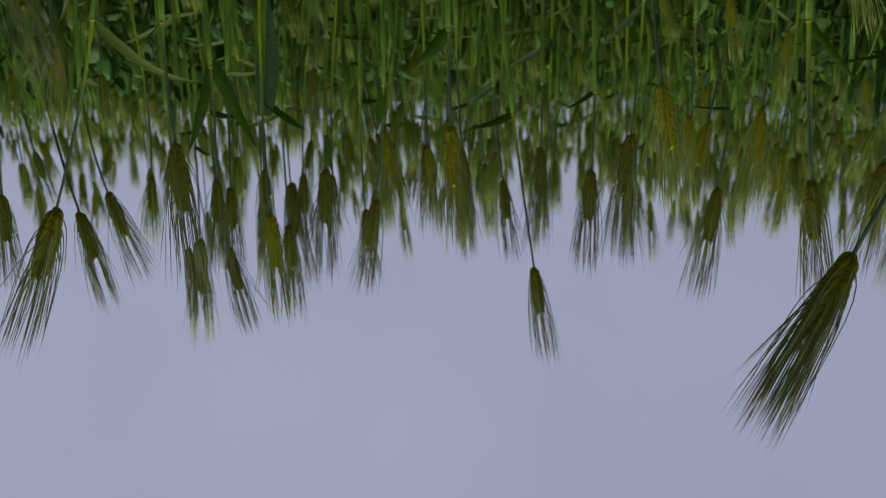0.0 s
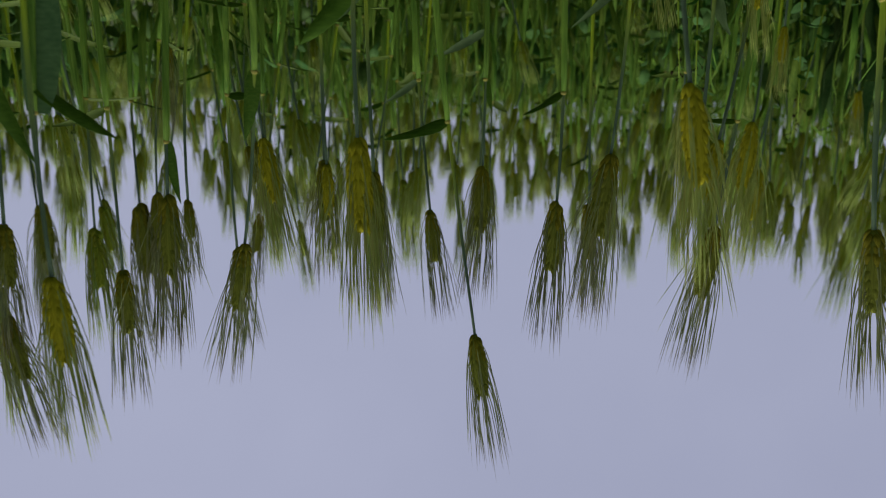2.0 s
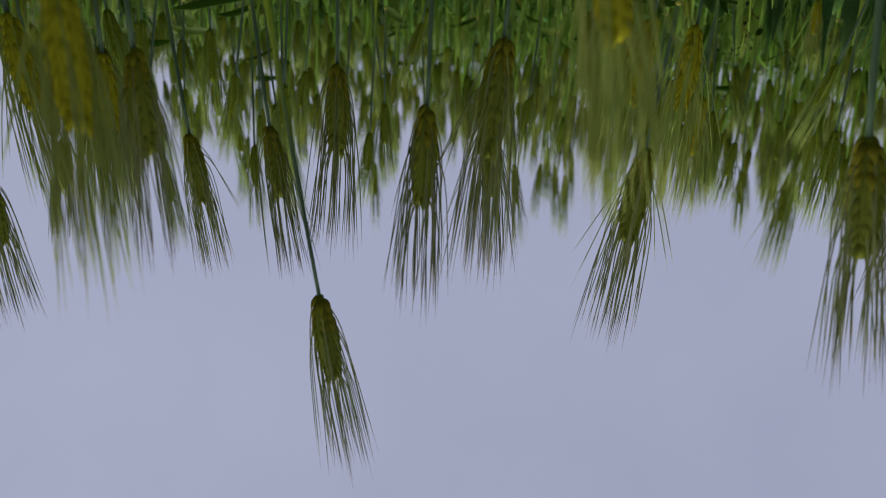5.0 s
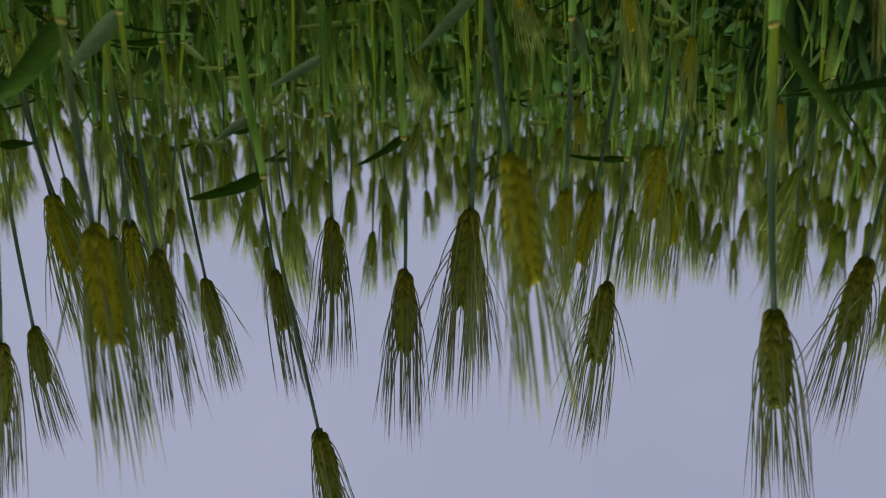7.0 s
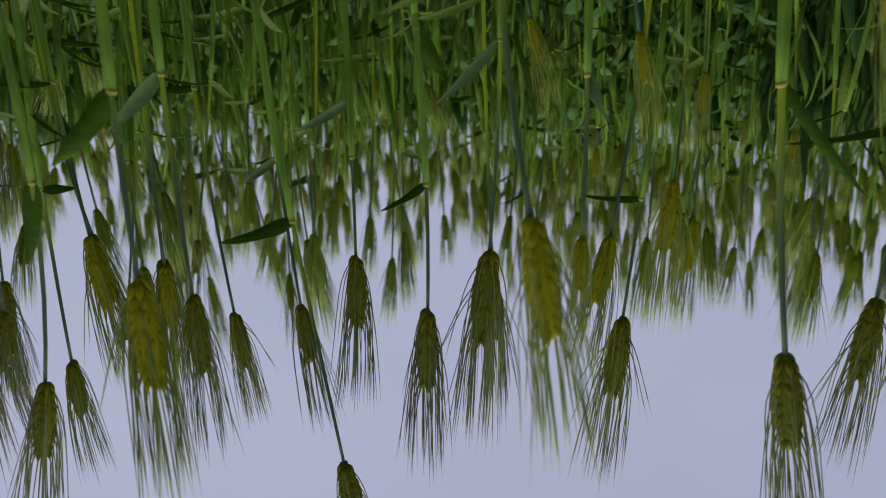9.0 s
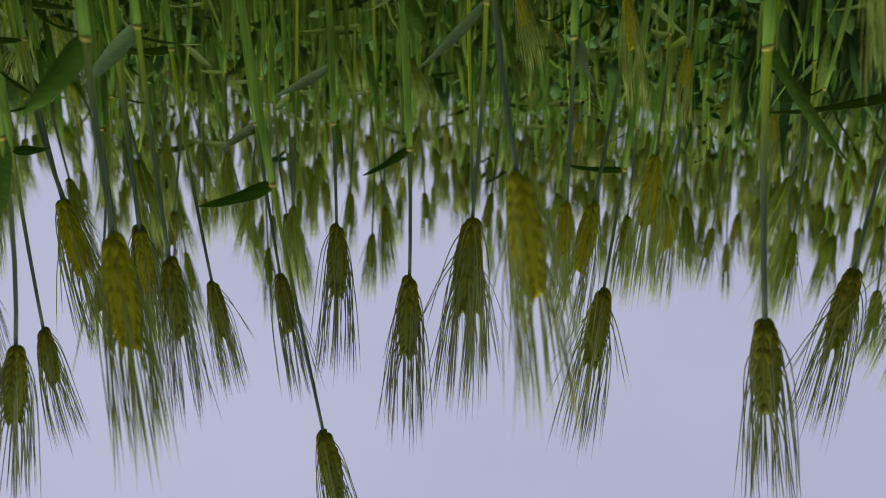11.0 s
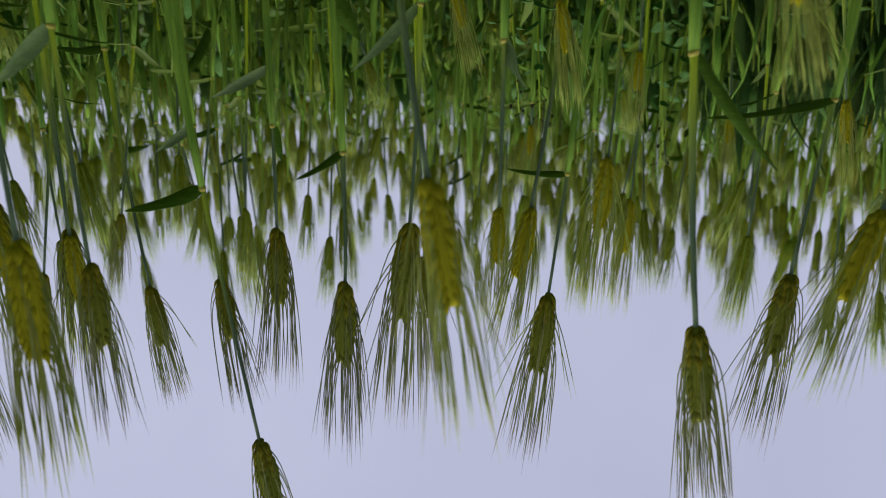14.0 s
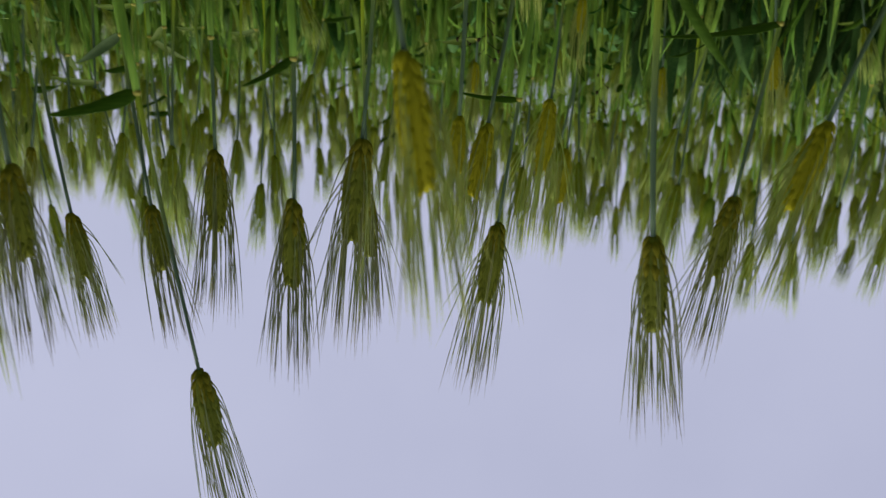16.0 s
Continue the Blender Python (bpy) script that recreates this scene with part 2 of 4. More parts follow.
def ear_layout(rng, nodes=20):
    """Where the kernels sit on the rachis and how their awns run: (matrix, awn points, height along the ear)."""
    out = []
    bow = rng.uniform(-0.32, 0.32)
    tufts = [Vector((rng.gauss(0, 0.0105), rng.gauss(0, 0.0105), 0.145)) for k in range(14)]
    for n in range(nodes):
        f = n / (nodes - 1)
        z = f * 0.0605
        # sloping shoulders, even sides, a rounded end
        wide = min(1.0, 0.36 + 2.0 * f) * (1.0 - 0.50 * max(0.0, (f - 0.50) / 0.50) ** 1.6)
        for j, az in enumerate((-58, 0, 58)):
            a = radians(az + (180 if n % 2 else 0) + rng.uniform(-7, 7))
            tilt = radians(21.5 - 9.5 * f + 7 * max(0.0, 0.15 - f) / 0.15 + rng.uniform(-2.5, 2.5)) * (1.0 if j == 1 else 1.08)
            r0 = 0.0051 * wide
            swell = (0.80 + 0.20 * wide) * rng.uniform(0.95, 1.06)
            m = pose(r0 * math.cos(a), r0 * math.sin(a), z) @ Matrix.Rotation(a, 4, "Z") @ Matrix.Rotation(tilt, 4, "Y")
            m = m @ Matrix.Diagonal((swell, swell, swell * rng.uniform(0.94, 1.05), 1))
            p0 = m @ Vector((0, 0, 0.0120))
            way = Vector((math.cos(a), math.sin(a), 0))
            if rng.random() < 0.15 and f < 0.6:
                # a stray awn that stands off in a wide arc
                end = p0 + (way * rng.uniform(0.12, 0.42) + Vector((0, 0, 1))) * rng.uniform(0.05, 0.095)
                end.z = min(end.z, 0.146)
                off = way * rng.uniform(0.002, 0.006)
            else:
                top = rng.uniform(0.133, 0.160) - 0.022 * (1 - f) * rng.random()
                splay = math.tan(radians(rng.uniform(-1.8, 7.0)))
                end = Vector((p0.x, p0.y, top)) + way * splay * (top - p0.z) + way.cross(Vector((0, 0, 1))) * rng.gauss(0, 0.003)
                # awns gather loosely towards their tips
                tuft = min(tufts, key=lambda q: (q - end).length)
                end = end.lerp(Vector((tuft.x, tuft.y, top)), rng.uniform(0.05, 0.45))
                off = way * rng.uniform(0.0010, 0.0085) * (1.15 - 0.6 * f)
            # each awn leaves its grain outwards and soon runs along the ear
            awn = [p0.lerp(end, s) + off * (1 - math.exp(-9 * s)) for s in (0, 0.06, 0.14, 0.26, 0.45, 0.72, 1)]
            # the whole ear is slightly bowed
            m = Matrix.Translation((bow * z * z, 0, 0)) @ m
            for p in awn:
                p.x += bow * p.z * p.z
            out.append((m, awn if rng.random() < 0.93 else None, f))
    return out


CORE = ([(0, 0, 0), (0, 0, 0.004), (0, 0, 0.012), (0, 0, 0.024), (0, 0, 0.045), (0, 0, 0.064), (0, 0, 0.069)], [0.0016, 0.0036, 0.0062, 0.0080, 0.0080, 0.0048, 0.0016])

# plain, ripening and shoulder grains
KERNELS = [mesh_of("kernel", *kernel_piece(6), m) for m in (GRAIN, RIPE, SHOULDER)]
EARS = []
for seed in range(10):
    rng = random.Random(seed + 11)
    lay = ear_layout(rng, 19 + seed % 3)
    rachis = mesh_of("ear", *tube(*CORE, 8), GRAIN)
    fine = [0.00064, 0.00058, 0.00052, 0.00046, 0.00042, 0.00038, 0.00030]
    awns = mesh_of("beard", *join(*[hair(a, fine) for m, a, f in lay if a]), AWN)
    golden = mesh_of("beard", *join(*[hair(a, fine) for m, a, f in lay if a]), AWN_RIPE)
    simple = mesh_of("beard", *join(*[hair([a[0], a[2], a[4], a[6]], [0.00066, 0.00062, 0.00052, 0.00024]) for m, a, f in lay if a]), AWN_FAR)
    whole = mesh_of("ear", *join(tube(*CORE, 6), *[moved(kernel_piece(4), m) for m, a, f in lay]), YOUNG)
    ripe = mesh_of("ear", *tube(*CORE, 8), RIPE)
    EARS.append((lay, (rachis, ripe), (awns, golden), whole, simple))


# ---- barley: stems and leaves ----
def bend(foot, top, way, lean=0.35):
    """The line of a culm: upright at its foot, along way under the ear."""
    foot, top = Vector(foot), Vector(top)
    h = (top - foot).length
    c1 = foot + Vector((0, 0, h * 0.4)) + (top - foot) * 0.05
    c2 = top - Vector(way).normalized() * h * lean

    def at(s):
        r = 1 - s
        return foot * r ** 3 + c1 * 3 * r * r * s + c2 * 3 * r * s * s + top * s ** 3
    return at


def blade(length, width, rise, droop, twist=0.0, steps=9, roll=0.0):
    """A leaf blade from the origin along +x: channelled along its midrib, a third of a millimetre thick, rising by rise degrees and drooping towards its tip."""
    verts, faces = [], []
    p, a = Vector((0, 0, 0)), radians(rise)
    across = (-1.0, -0.55, 0.0, 0.55, 1.0) if steps > 5 else (-1.0, 0.0, 1.0)
    n = len(across)
    for i in range(steps + 1):
        s = i / steps
        w = width * 0.5 * min(1.0, (0.62 + 2.6 * s)) * (1 - max(0.0, (s - 0.30) / 0.70) ** 1.8)
        w = max(w, 0.0004)
        tw = radians(roll) + radians(twist) * s
        flat, lift = Vector((0, 1, 0)), Vector((-math.sin(a), 0, math.cos(a)))
        side = flat * math.cos(tw) + lift * math.sin(tw)
        up = lift * math.cos(tw) - flat * math.sin(tw)
        wave = up * width * 0.05 * math.sin(9 * s + twist)
        for face in (0.00017, -0.00017):
            for u in across:
                keel = -0.0004 * (1 - s) if u == 0 and face < 0 else 0.0
                verts.append(p + side * w * u + up * (w * 0.26 * abs(u) ** 1.5 + face + keel) + wave * u)
        p = p + Vector((math.cos(a), 0, math.sin(a))) * (length / steps)
        a -= radians(droop) / steps * (0.4 + 1.2 * s)
    for i in range(steps):
        o, q = i * 2 * n, (i + 1) * 2 * n
        for k in range(n - 1):
            faces.append((o + k, o + k + 1, q + k + 1, q + k))
            faces.append((o + n + k + 1, o + n + k, q + n + k, q + n + k + 1))
        faces += [(o + n, o, q, q + n), (o + n - 1, o + 2 * n - 1, q + 2 * n - 1, q + n - 1)]
    e = steps * 2 * n
    faces += [tuple(range(n - 1, -1, -1)) + tuple(range(n, 2 * n)), tuple(range(e, e + n)) + tuple(range(e + 2 * n - 1, e + n - 1, -1))]
    return verts, faces


def barley(x, y, z, way=(0, 0, 1), size=1.0, foot=(0, 0), leaves=(), ear=0, spin=0.0, kernels=False, ripe=0, thick=1.0, full=False, label=""):
    """One barley plant. (x, y, z): where the ear sits on its stem; way: where the ear points; foot: the root's offset from below the ear;
    leaves: (height of the collar, direction in degrees, length, width, rise, droop)."""
    base = Vector((x + foot[0], y + foot[1], 0))
    plant = new("barley_plant")
    plant.location = base
    plant.empty_display_size = 0.02
    tagged(plant, label or ("green barley plant with a ripening yellow long-awned ear" if ripe else "green six-rowed barley plant with a long-awned upright ear"), "barley", "barley plants of the field")
    top = Vector((x, y, z)) - base
    at = bend((0, 0, 0), top, way)
    culm = [at(s) for s in (0, 0.12, 0.25, 0.38, 0.5, 0.6, 0.7, 0.8, 0.88, 0.95, 1)]
    me = mesh_of("stem", *tube(culm, [thick * r for r in (0.0026, 0.0026, 0.0026, 0.0025, 0.0024, 0.0023, 0.0021, 0.0019, 0.0018, 0.0017, 0.0017)], 7), STEM)
    child("stem", me, plant)
    for height, turn, length, width, rise, droop, *roll in leaves:
        skin = LEAF_PALE if len(roll) > 1 else LEAF
        s = min((k / 200 for k in range(10, 194)), key=lambda k: abs(at(k).z - height))
        low = max(0.0, s - 0.34)
        c = at(s)
        line = [at(low + (s - low) * k / 5) for k in range(6)]
        sheath = child("sheath", mesh_of("sheath", *tube(line, [thick * r for r in (0.0028, 0.0033, 0.0035, 0.0036, 0.0035, 0.0031)], 8), SHEATH), plant, label="blue-green leaf sheath round the stem")
        out = Vector((math.cos(radians(turn)), math.sin(radians(turn)), 0.35)) * 0.0011
        ring = [c + (at(min(1, s + 0.004)) - c) * k + out * k for k in (-0.7, 0.1, 0.5, 0.9)]
        child("collar", mesh_of("collar", *tube(ring, [thick * r for r in (0.0031, 0.0034, 0.0031, 0.0019)], 8), COLLAR), sheath, label="pale cream leaf collar")
        m = Matrix.Translation(c) @ Matrix.Rotation(radians(turn), 4, "Z") @ Matrix.Translation((0.0018, 0, 0))
        child("leaf", mesh_of("leaf", *blade(length, width, rise, droop, twist=(turn * 11 % 60) - 30, roll=roll[0] if roll else (turn * 7) % 110 - 55), skin), plant, m, "pale blue-green leaf underside" if skin is LEAF_PALE else "")
    lay, rachis, awns, whole, simple = EARS[ear % len(EARS)]
    q = Vector(way).normalized().to_track_quat("Z", "Y").to_matrix().to_4x4()
    m = Matrix.Translation(top) @ q @ Matrix.Rotation(radians(spin), 4, "Z") @ Matrix.Scale(size, 4)
    if kernels:
        body = child("ear", rachis[ripe], plant, m)
        for km, a, f in lay:
            child("kernel", KERNELS[2 if f < 0.3 and not ripe else ripe], body, km)
    else:
        body = child("ear", whole, plant, m)
    child("beard", awns[ripe] if kernels else simple, body, label="beard of long straight green awns")
    if full:
        child("beard", EARS[(ear + 1) % len(EARS)][2][ripe], body, Matrix.Rotation(0.5, 4, "Z") @ Matrix.Diagonal((0.75, 0.75, 1, 1)), label="beard of long straight green awns")
        child("beard", EARS[(ear + 3) % len(EARS)][2][ripe], body, Matrix.Rotation(1.0, 4, "Z") @ Matrix.Diagonal((0.7, 0.7, 0.96, 1)), label="beard of long straight green awns")
    return plant


# ---- ground ----
def ground_sheet():
    rng = random.Random(5)
    verts, faces = [], []
    xs = [-900, -200, -50, -14] + [-8 + 0.25 * i for i in range(57)] + [14, 50, 200, 900]
    ys = [-900, -200, -40, -10] + [-4 + 0.25 * i for i in range(57)] + [16, 50, 200, 900]
    for yy in ys:
        for xx in xs:
            near = abs(xx) < 9 and abs(yy) < 11
            verts.append(Vector((xx, yy, (noise.noise((xx * 1.7, yy * 1.7, 0)) * 0.012 + rng.uniform(-0.006, 0.006)) - 0.01 if near else -0.02)))
    n = len(xs)
    for j in range(len(ys) - 1):
        for i in range(n - 1):
            faces.append((j * n + i, j * n + i + 1, j * n + i + 1 + n, j * n + i + n))
    return mesh_of("ground", verts, faces, SOIL)


tagged(new("ground", ground_sheet()), "dark crumbly field soil with green seedlings between the barley", "ground", kind="structure")


# ---- the nearest plants ----
barley(-0.096, 0.607, 0.761, (-0.13, -0.06, 0.99), 1.17, (0.059, 0.027), ((0.25, 200, 0.12, 0.011, 30, 60), (0.511, 26, 0.073, 0.017, 20, 12, -50), ), ear=0, spin=121, kernels=True, label="tall barley plant whose ear stands clear above the others")
barley(-0.178, 0.570, 0.599, (0.04, 0.02, 1.00), 1.18, (0.014, 0.007), ((0.263, 66, 0.098, 0.013, 45, 47), (0.479, 26, 0.048, 0.011, 34, 12, -45), (0.343, -153, 0.047, 0.017, 66, 12, 55), ), ear=1, spin=281, kernels=True)
barley(-0.017, 0.783, 0.641, (-0.10, -0.05, 0.99), 1.00, (0.023, 0.012), ((0.27, 327, 0.123, 0.0112, 14, 43), (0.386, 32, 0.056, 0.0128, 2, 14), ), ear=2, spin=15, kernels=True)
barley(-0.088, 0.744, 0.631, (-0.09, -0.05, 0.99), 1.03, (0.026, 0.013), ((0.3, 120, 0.1, 0.01, 30, 60), (0.464, 26, 0.051, 0.01, 38, 12, 55, 1), ), ear=3, spin=137, kernels=True)
barley(-0.146, 0.705, 0.571, (0.02, 0.01, 1.00), 1.24, (-0.000, -0.000), ((0.24, 198, 0.116, 0.0146, 30, 56), (0.404, 26, 0.068, 0.012, 31, 12, 50, 1), (0.463, -153, 0.039, 0.01, 84, 12, 55), ), ear=4, spin=227, kernels=True)
barley(-0.406, 0.567, 0.641, (0.10, 0.05, 0.99), 1.35, (-0.035, -0.017), ((0.28, 100, 0.12, 0.01, 30, 60), (0.511, 26, 0.062, 0.010, -1, 12, -40), ), ear=5, spin=68, kernels=True)
barley(-0.394, 0.352, 0.605, (-0.12, -0.06, 0.99), 1.2, (0.024, 0.012), ((0.15, 100, 0.12, 0.01, 30, 60), (0.399, -153, 0.108, 0.0105, 55, 12, 65), ), ear=6, spin=187, kernels=True, thick=1.3)
barley(-0.546, 0.385, 0.590, (0.10, 0.05, 0.99), 1.15, (-0.036, -0.018), ((0.2, 60, 0.12, 0.01, 30, 60), (0.432, 26, 0.112, 0.013, 12, 12, -35), ), ear=7, spin=49, kernels=True)
barley(-0.240, 0.561, 0.547, (0.09, 0.04, 1.00), 1.38, (-0.009, -0.005), ((0.194, 253, 0.091, 0.0148, 32, 59), (0.352, 26, 0.083, 0.012, 47, 12, 50, 1), ), ear=8, spin=154, kernels=True)
barley(-0.162, 0.350, 0.474, (-0.17, -0.08, 0.98), 1.17, (0.019, 0.010), ((0.196, 197, 0.109, 0.0127, 31, 47), (0.313, 14, 0.08, 0.013, 42, 27), ), ear=9, spin=83, kernels=True, ripe=1, thick=1.10, label="barley plant with a ripening yellowish bearded ear")
barley(-0.330, 0.493, 0.528, (0.15, 0.07, 0.99), 0.97, (-0.033, -0.016), ((0.24, 167, 0.128, 0.0145, 41, 16), ), ear=0, spin=108, kernels=True, ripe=1, label="barley plant with a ripening yellowish bearded ear")
barley(-0.279, 0.464, 0.519, (0.02, 0.01, 1.00), 0.69, (0.003, 0.001), ((0.231, 293, 0.093, 0.0106, 35, 50), (0.388, -153, 0.040, 0.016, 70, 12, -40, 1), ), ear=1, spin=45, kernels=True, ripe=1, label="barley plant with a ripening yellowish bearded ear")
barley(-0.330, 1.141, 0.687, (0.07, 0.04, 1.00), 0.92, (-0.013, -0.006), ((0.276, 34, 0.101, 0.0108, 23, 37), ), ear=2, spin=60, label="tall barley plant with an upright bearded ear")
barley(-0.352, 1.128, 0.638, (-0.00, -0.00, 1.00), 0.95, (-0.010, -0.005), ((0.228, 314, 0.118, 0.0119, 42, 31), (0.489, 142, 0.068, 0.013, 19, 5), ), ear=3, spin=39)
barley(-0.541, 1.390, 0.661, (-0.07, -0.04, 1.00), 0.89, (-0.000, -0.000), ((0.242, 274, 0.082, 0.011, 31, 28), ), ear=4, spin=79)
barley(-0.602, 0.716, 0.518, (0.07, 0.03, 1.00), 1.47, (-0.001, -0.001), ((0.235, 173, 0.096, 0.0148, 29, 34), (0.36, 329, 0.08, 0.0117, 6, 24), ), ear=5, spin=259, kernels=True, ripe=1)
barley(-0.785, 0.869, 0.610, (0.05, 0.03, 1.00), 1.39, (-0.004, -0.002), ((0.238, 324, 0.116, 0.0112, 24, 37), ), ear=6, spin=266, kernels=True, ripe=1)
barley(-0.990, 0.968, 0.704, (0.11, 0.05, 0.99), 0.92, (-0.005, -0.003), ((0.278, 173, 0.081, 0.0121, 42, 30), (0.5, 323, 0.055, 0.0115, 21, 19), ), ear=7, spin=180, label="tall barley plant with an upright bearded ear")
barley(-0.708, 0.891, 0.641, (0.04, 0.02, 1.00), 1.14, (-0.007, -0.003), ((0.289, 180, 0.11, 0.0114, 36, 11), (0.494, 10, 0.084, 0.01, 29, 14), ), ear=8, spin=303)
barley(-0.509, 0.292, 0.511, (0.25, 0.13, 0.96), 1.07, (-0.128, -0.063), ((0.225, 90, 0.098, 0.0116, 28, 48), (0.379, 53, 0.077, 0.0091, 36, 26), ), ear=9, spin=67, kernels=True, ripe=1, label="leaning barley plant with a ripening yellowish bearded ear")
barley(0.051, 0.733, 0.566, (-0.02, -0.01, 1.00), 0.91, (0.002, 0.001), ((0.224, 113, 0.113, 0.0113, 25, 21), ), ear=0, spin=332, kernels=True, ripe=1, label="barley plant with a ripening yellowish bearded ear")
barley(0.030, 0.587, 0.561, (-0.04, -0.02, 1.00), 1.03, (0.005, 0.002), ((0.255, 52, 0.11, 0.0147, 48, 24), (0.378, 26, 0.065, 0.013, 46, 12, 50, 1), ), ear=1, spin=230, kernels=True)
barley(0.066, 0.505, 0.521, (-0.03, -0.01, 1.00), 1.24, (-0.006, -0.003), ((0.203, 61, 0.082, 0.0148, 25, 46), (0.393, 22, 0.066, 0.020, 51, 12, -60), ), ear=2, spin=215, kernels=True, ripe=1, thick=1.10, label="barley plant with a ripening yellowish bearded ear")
barley(0.158, 0.648, 0.640, (0.16, 0.06, 0.98), 1.08, (-0.008, -0.080), ((0.25, 60, 0.12, 0.012, 20, 40), (0.461, 22, 0.070, 0.016, 84, 12, -80), ), ear=3, spin=149, kernels=True)
barley(0.158, 0.801, 0.676, (-0.03, -0.01, 1.00), 0.98, (-0.012, -0.070), ((0.287, 138, 0.103, 0.0132, 23, 36), (0.407, 211, 0.055, 0.009, 39, 21), (0.484, 205, 0.036, 0.012, 4, 14, 45), ), ear=4, spin=222, kernels=True)
barley(0.124, 0.837, 0.543, (-0.21, -0.09, 0.97), 0.67, (0.019, 0.008), ((0.236, 113, 0.082, 0.0123, 53, 52), ), ear=5, spin=147, kernels=True)
barley(0.213, 0.802, 0.611, (-0.00, -0.00, 1.00), 0.74, (-0.048, -0.020), ((0.263, 116, 0.123, 0.0143, 23, 17), ), ear=6, spin=23, kernels=True)
barley(0.469, 0.788, 0.722, (-0.08, -0.03, 1.00), 0.89, (-0.001, -0.000), ((0.256, 355, 0.106, 0.011, 32, 46), (0.495, 61, 0.056, 0.0102, 42, 5), ), ear=7, spin=268, kernels=True, label="tall barley plant with an upright bearded ear")
barley(0.470, 0.962, 0.740, (0.10, 0.04, 0.99), 1.58, (0.002, 0.001), ((0.319, 27, 0.127, 0.0131, 26, 18), (0.559, 244, 0.078, 0.0092, 14, 11), ), ear=8, spin=62, label="tall barley plant with an upright bearded ear")
barley(0.390, 0.666, 0.702, (-0.13, -0.05, 0.99), 1.00, (-0.018, -0.006), ((0.302, 61, 0.089, 0.014, 13, 10), (0.493, 204, 0.052, 0.0101, 17, 24), ), ear=9, spin=269, kernels=True, label="tall barley plant with an upright bearded ear")
barley(0.438, 1.117, 0.690, (-0.01, -0.00, 1.00), 1.13, (0.018, 0.006), ((0.295, 26, 0.104, 0.0139, 5, 13), ), ear=0, spin=23, label="tall barley plant with an upright bearded ear")
barley(0.343, 0.978, 0.671, (0.03, 0.01, 1.00), 1.30, (-0.023, -0.008), ((0.266, 135, 0.09, 0.0116, 12, 18), (0.489, 194, 0.078, 0.0113, 2, 16), ), ear=2, spin=235)
barley(0.296, 0.817, 0.699, (0.01, 0.00, 1.00), 1.21, (0.002, 0.001), ((0.308, 277, 0.099, 0.014, 44, 37), (0.499, 359, 0.061, 0.0128, 26, 19), ), ear=3, spin=9, kernels=True, label="tall barley plant with an upright bearded ear")
barley(0.286, 1.048, 0.648, (-0.02, -0.01, 1.00), 1.67, (-0.025, -0.009), ((0.251, 274, 0.094, 0.0129, 32, 24), (0.491, 166, 0.063, 0.0126, 16, 8), ), ear=4, spin=237, kernels=True)
barley(0.232, 0.687, 0.589, (0.05, 0.02, 1.00), 1.30, (-0.032, -0.011), ((0.267, 339, 0.122, 0.0127, 29, 52), (0.387, 272, 0.054, 0.0114, 0, 20), (0.532, -166, 0.067, 0.011, 87, 12, 80), ), ear=5, spin=73, kernels=True)
barley(0.405, 1.287, 0.606, (0.11, 0.04, 0.99), 1.36, (-0.024, -0.008), ((0.233, 199, 0.082, 0.0105, 11, 52), ), ear=6, spin=91)
barley(0.377, 0.649, 0.606, (0.06, 0.02, 1.00), 0.90, (-0.029, -0.010), ((0.287, 174, 0.122, 0.0106, 12, 53), (0.439, 145, 0.07, 0.0122, 2, 29), ), ear=7, spin=288, kernels=True)
barley(0.085, 1.061, 0.636, (-0.06, -0.02, 1.00), 1.03, (-0.015, -0.005), ((0.271, 122, 0.085, 0.0137, 40, 13), (0.481, 92, 0.079, 0.01, 11, 25), ), ear=8, spin=127)
barley(0.052, 0.742, 0.561, (-0.00, -0.00, 1.00), 1.10, (-0.006, -0.002), ((0.234, 358, 0.118, 0.012, 28, 48), (0.372, 214, 0.084, 0.0105, 15, 18), ), ear=9, spin=82, kernels=True)
barley(-0.176, 1.083, 0.616, (0.02, 0.01, 1.00), 1.02, (-0.001, -0.000), ((0.254, 291, 0.118, 0.0134, 38, 53), (0.441, 76, 0.056, 0.011, 30, 27), ), ear=0, spin=264)
barley(-0.180, 1.157, 0.640, (-0.10, -0.05, 0.99), 1.32, (-0.002, -0.001), ((0.315, 300, 0.116, 0.0109, 22, 58), (0.452, 161, 0.083, 0.0124, 34, 29), ), ear=1, spin=151)
barley(0.107, 1.014, 0.669, (0.16, 0.07, 0.98), 0.93, (-0.072, -0.033), ((0.301, 211, 0.11, 0.0129, 22, 23), (0.434, 195, 0.057, 0.0113, 15, 15), ), ear=2, spin=247, kernels=True)
barley(0.120, 0.775, 0.535, (-0.11, -0.05, 0.99), 1.15, (0.023, 0.011), ((0.249, 73, 0.101, 0.0135, 49, 48), (0.377, 334, 0.069, 0.0109, 4, 17), ), ear=3, spin=23, kernels=True, ripe=1, label="barley plant with a ripening yellowish bearded ear")
barley(0.259, 1.038, 0.631, (0.04, 0.02, 1.00), 1.21, (-0.056, -0.026), ((0.265, 117, 0.125, 0.0132, 54, 53), (0.403, 130, 0.058, 0.0098, 16, 9), ), ear=4, spin=95, kernels=True)
barley(-0.345, 0.759, 0.638, (-0.04, -0.02, 1.00), 1.22, (0.010, 0.005), ((0.283, 345, 0.123, 0.0145, 21, 20), ), ear=5, spin=160, kernels=True)
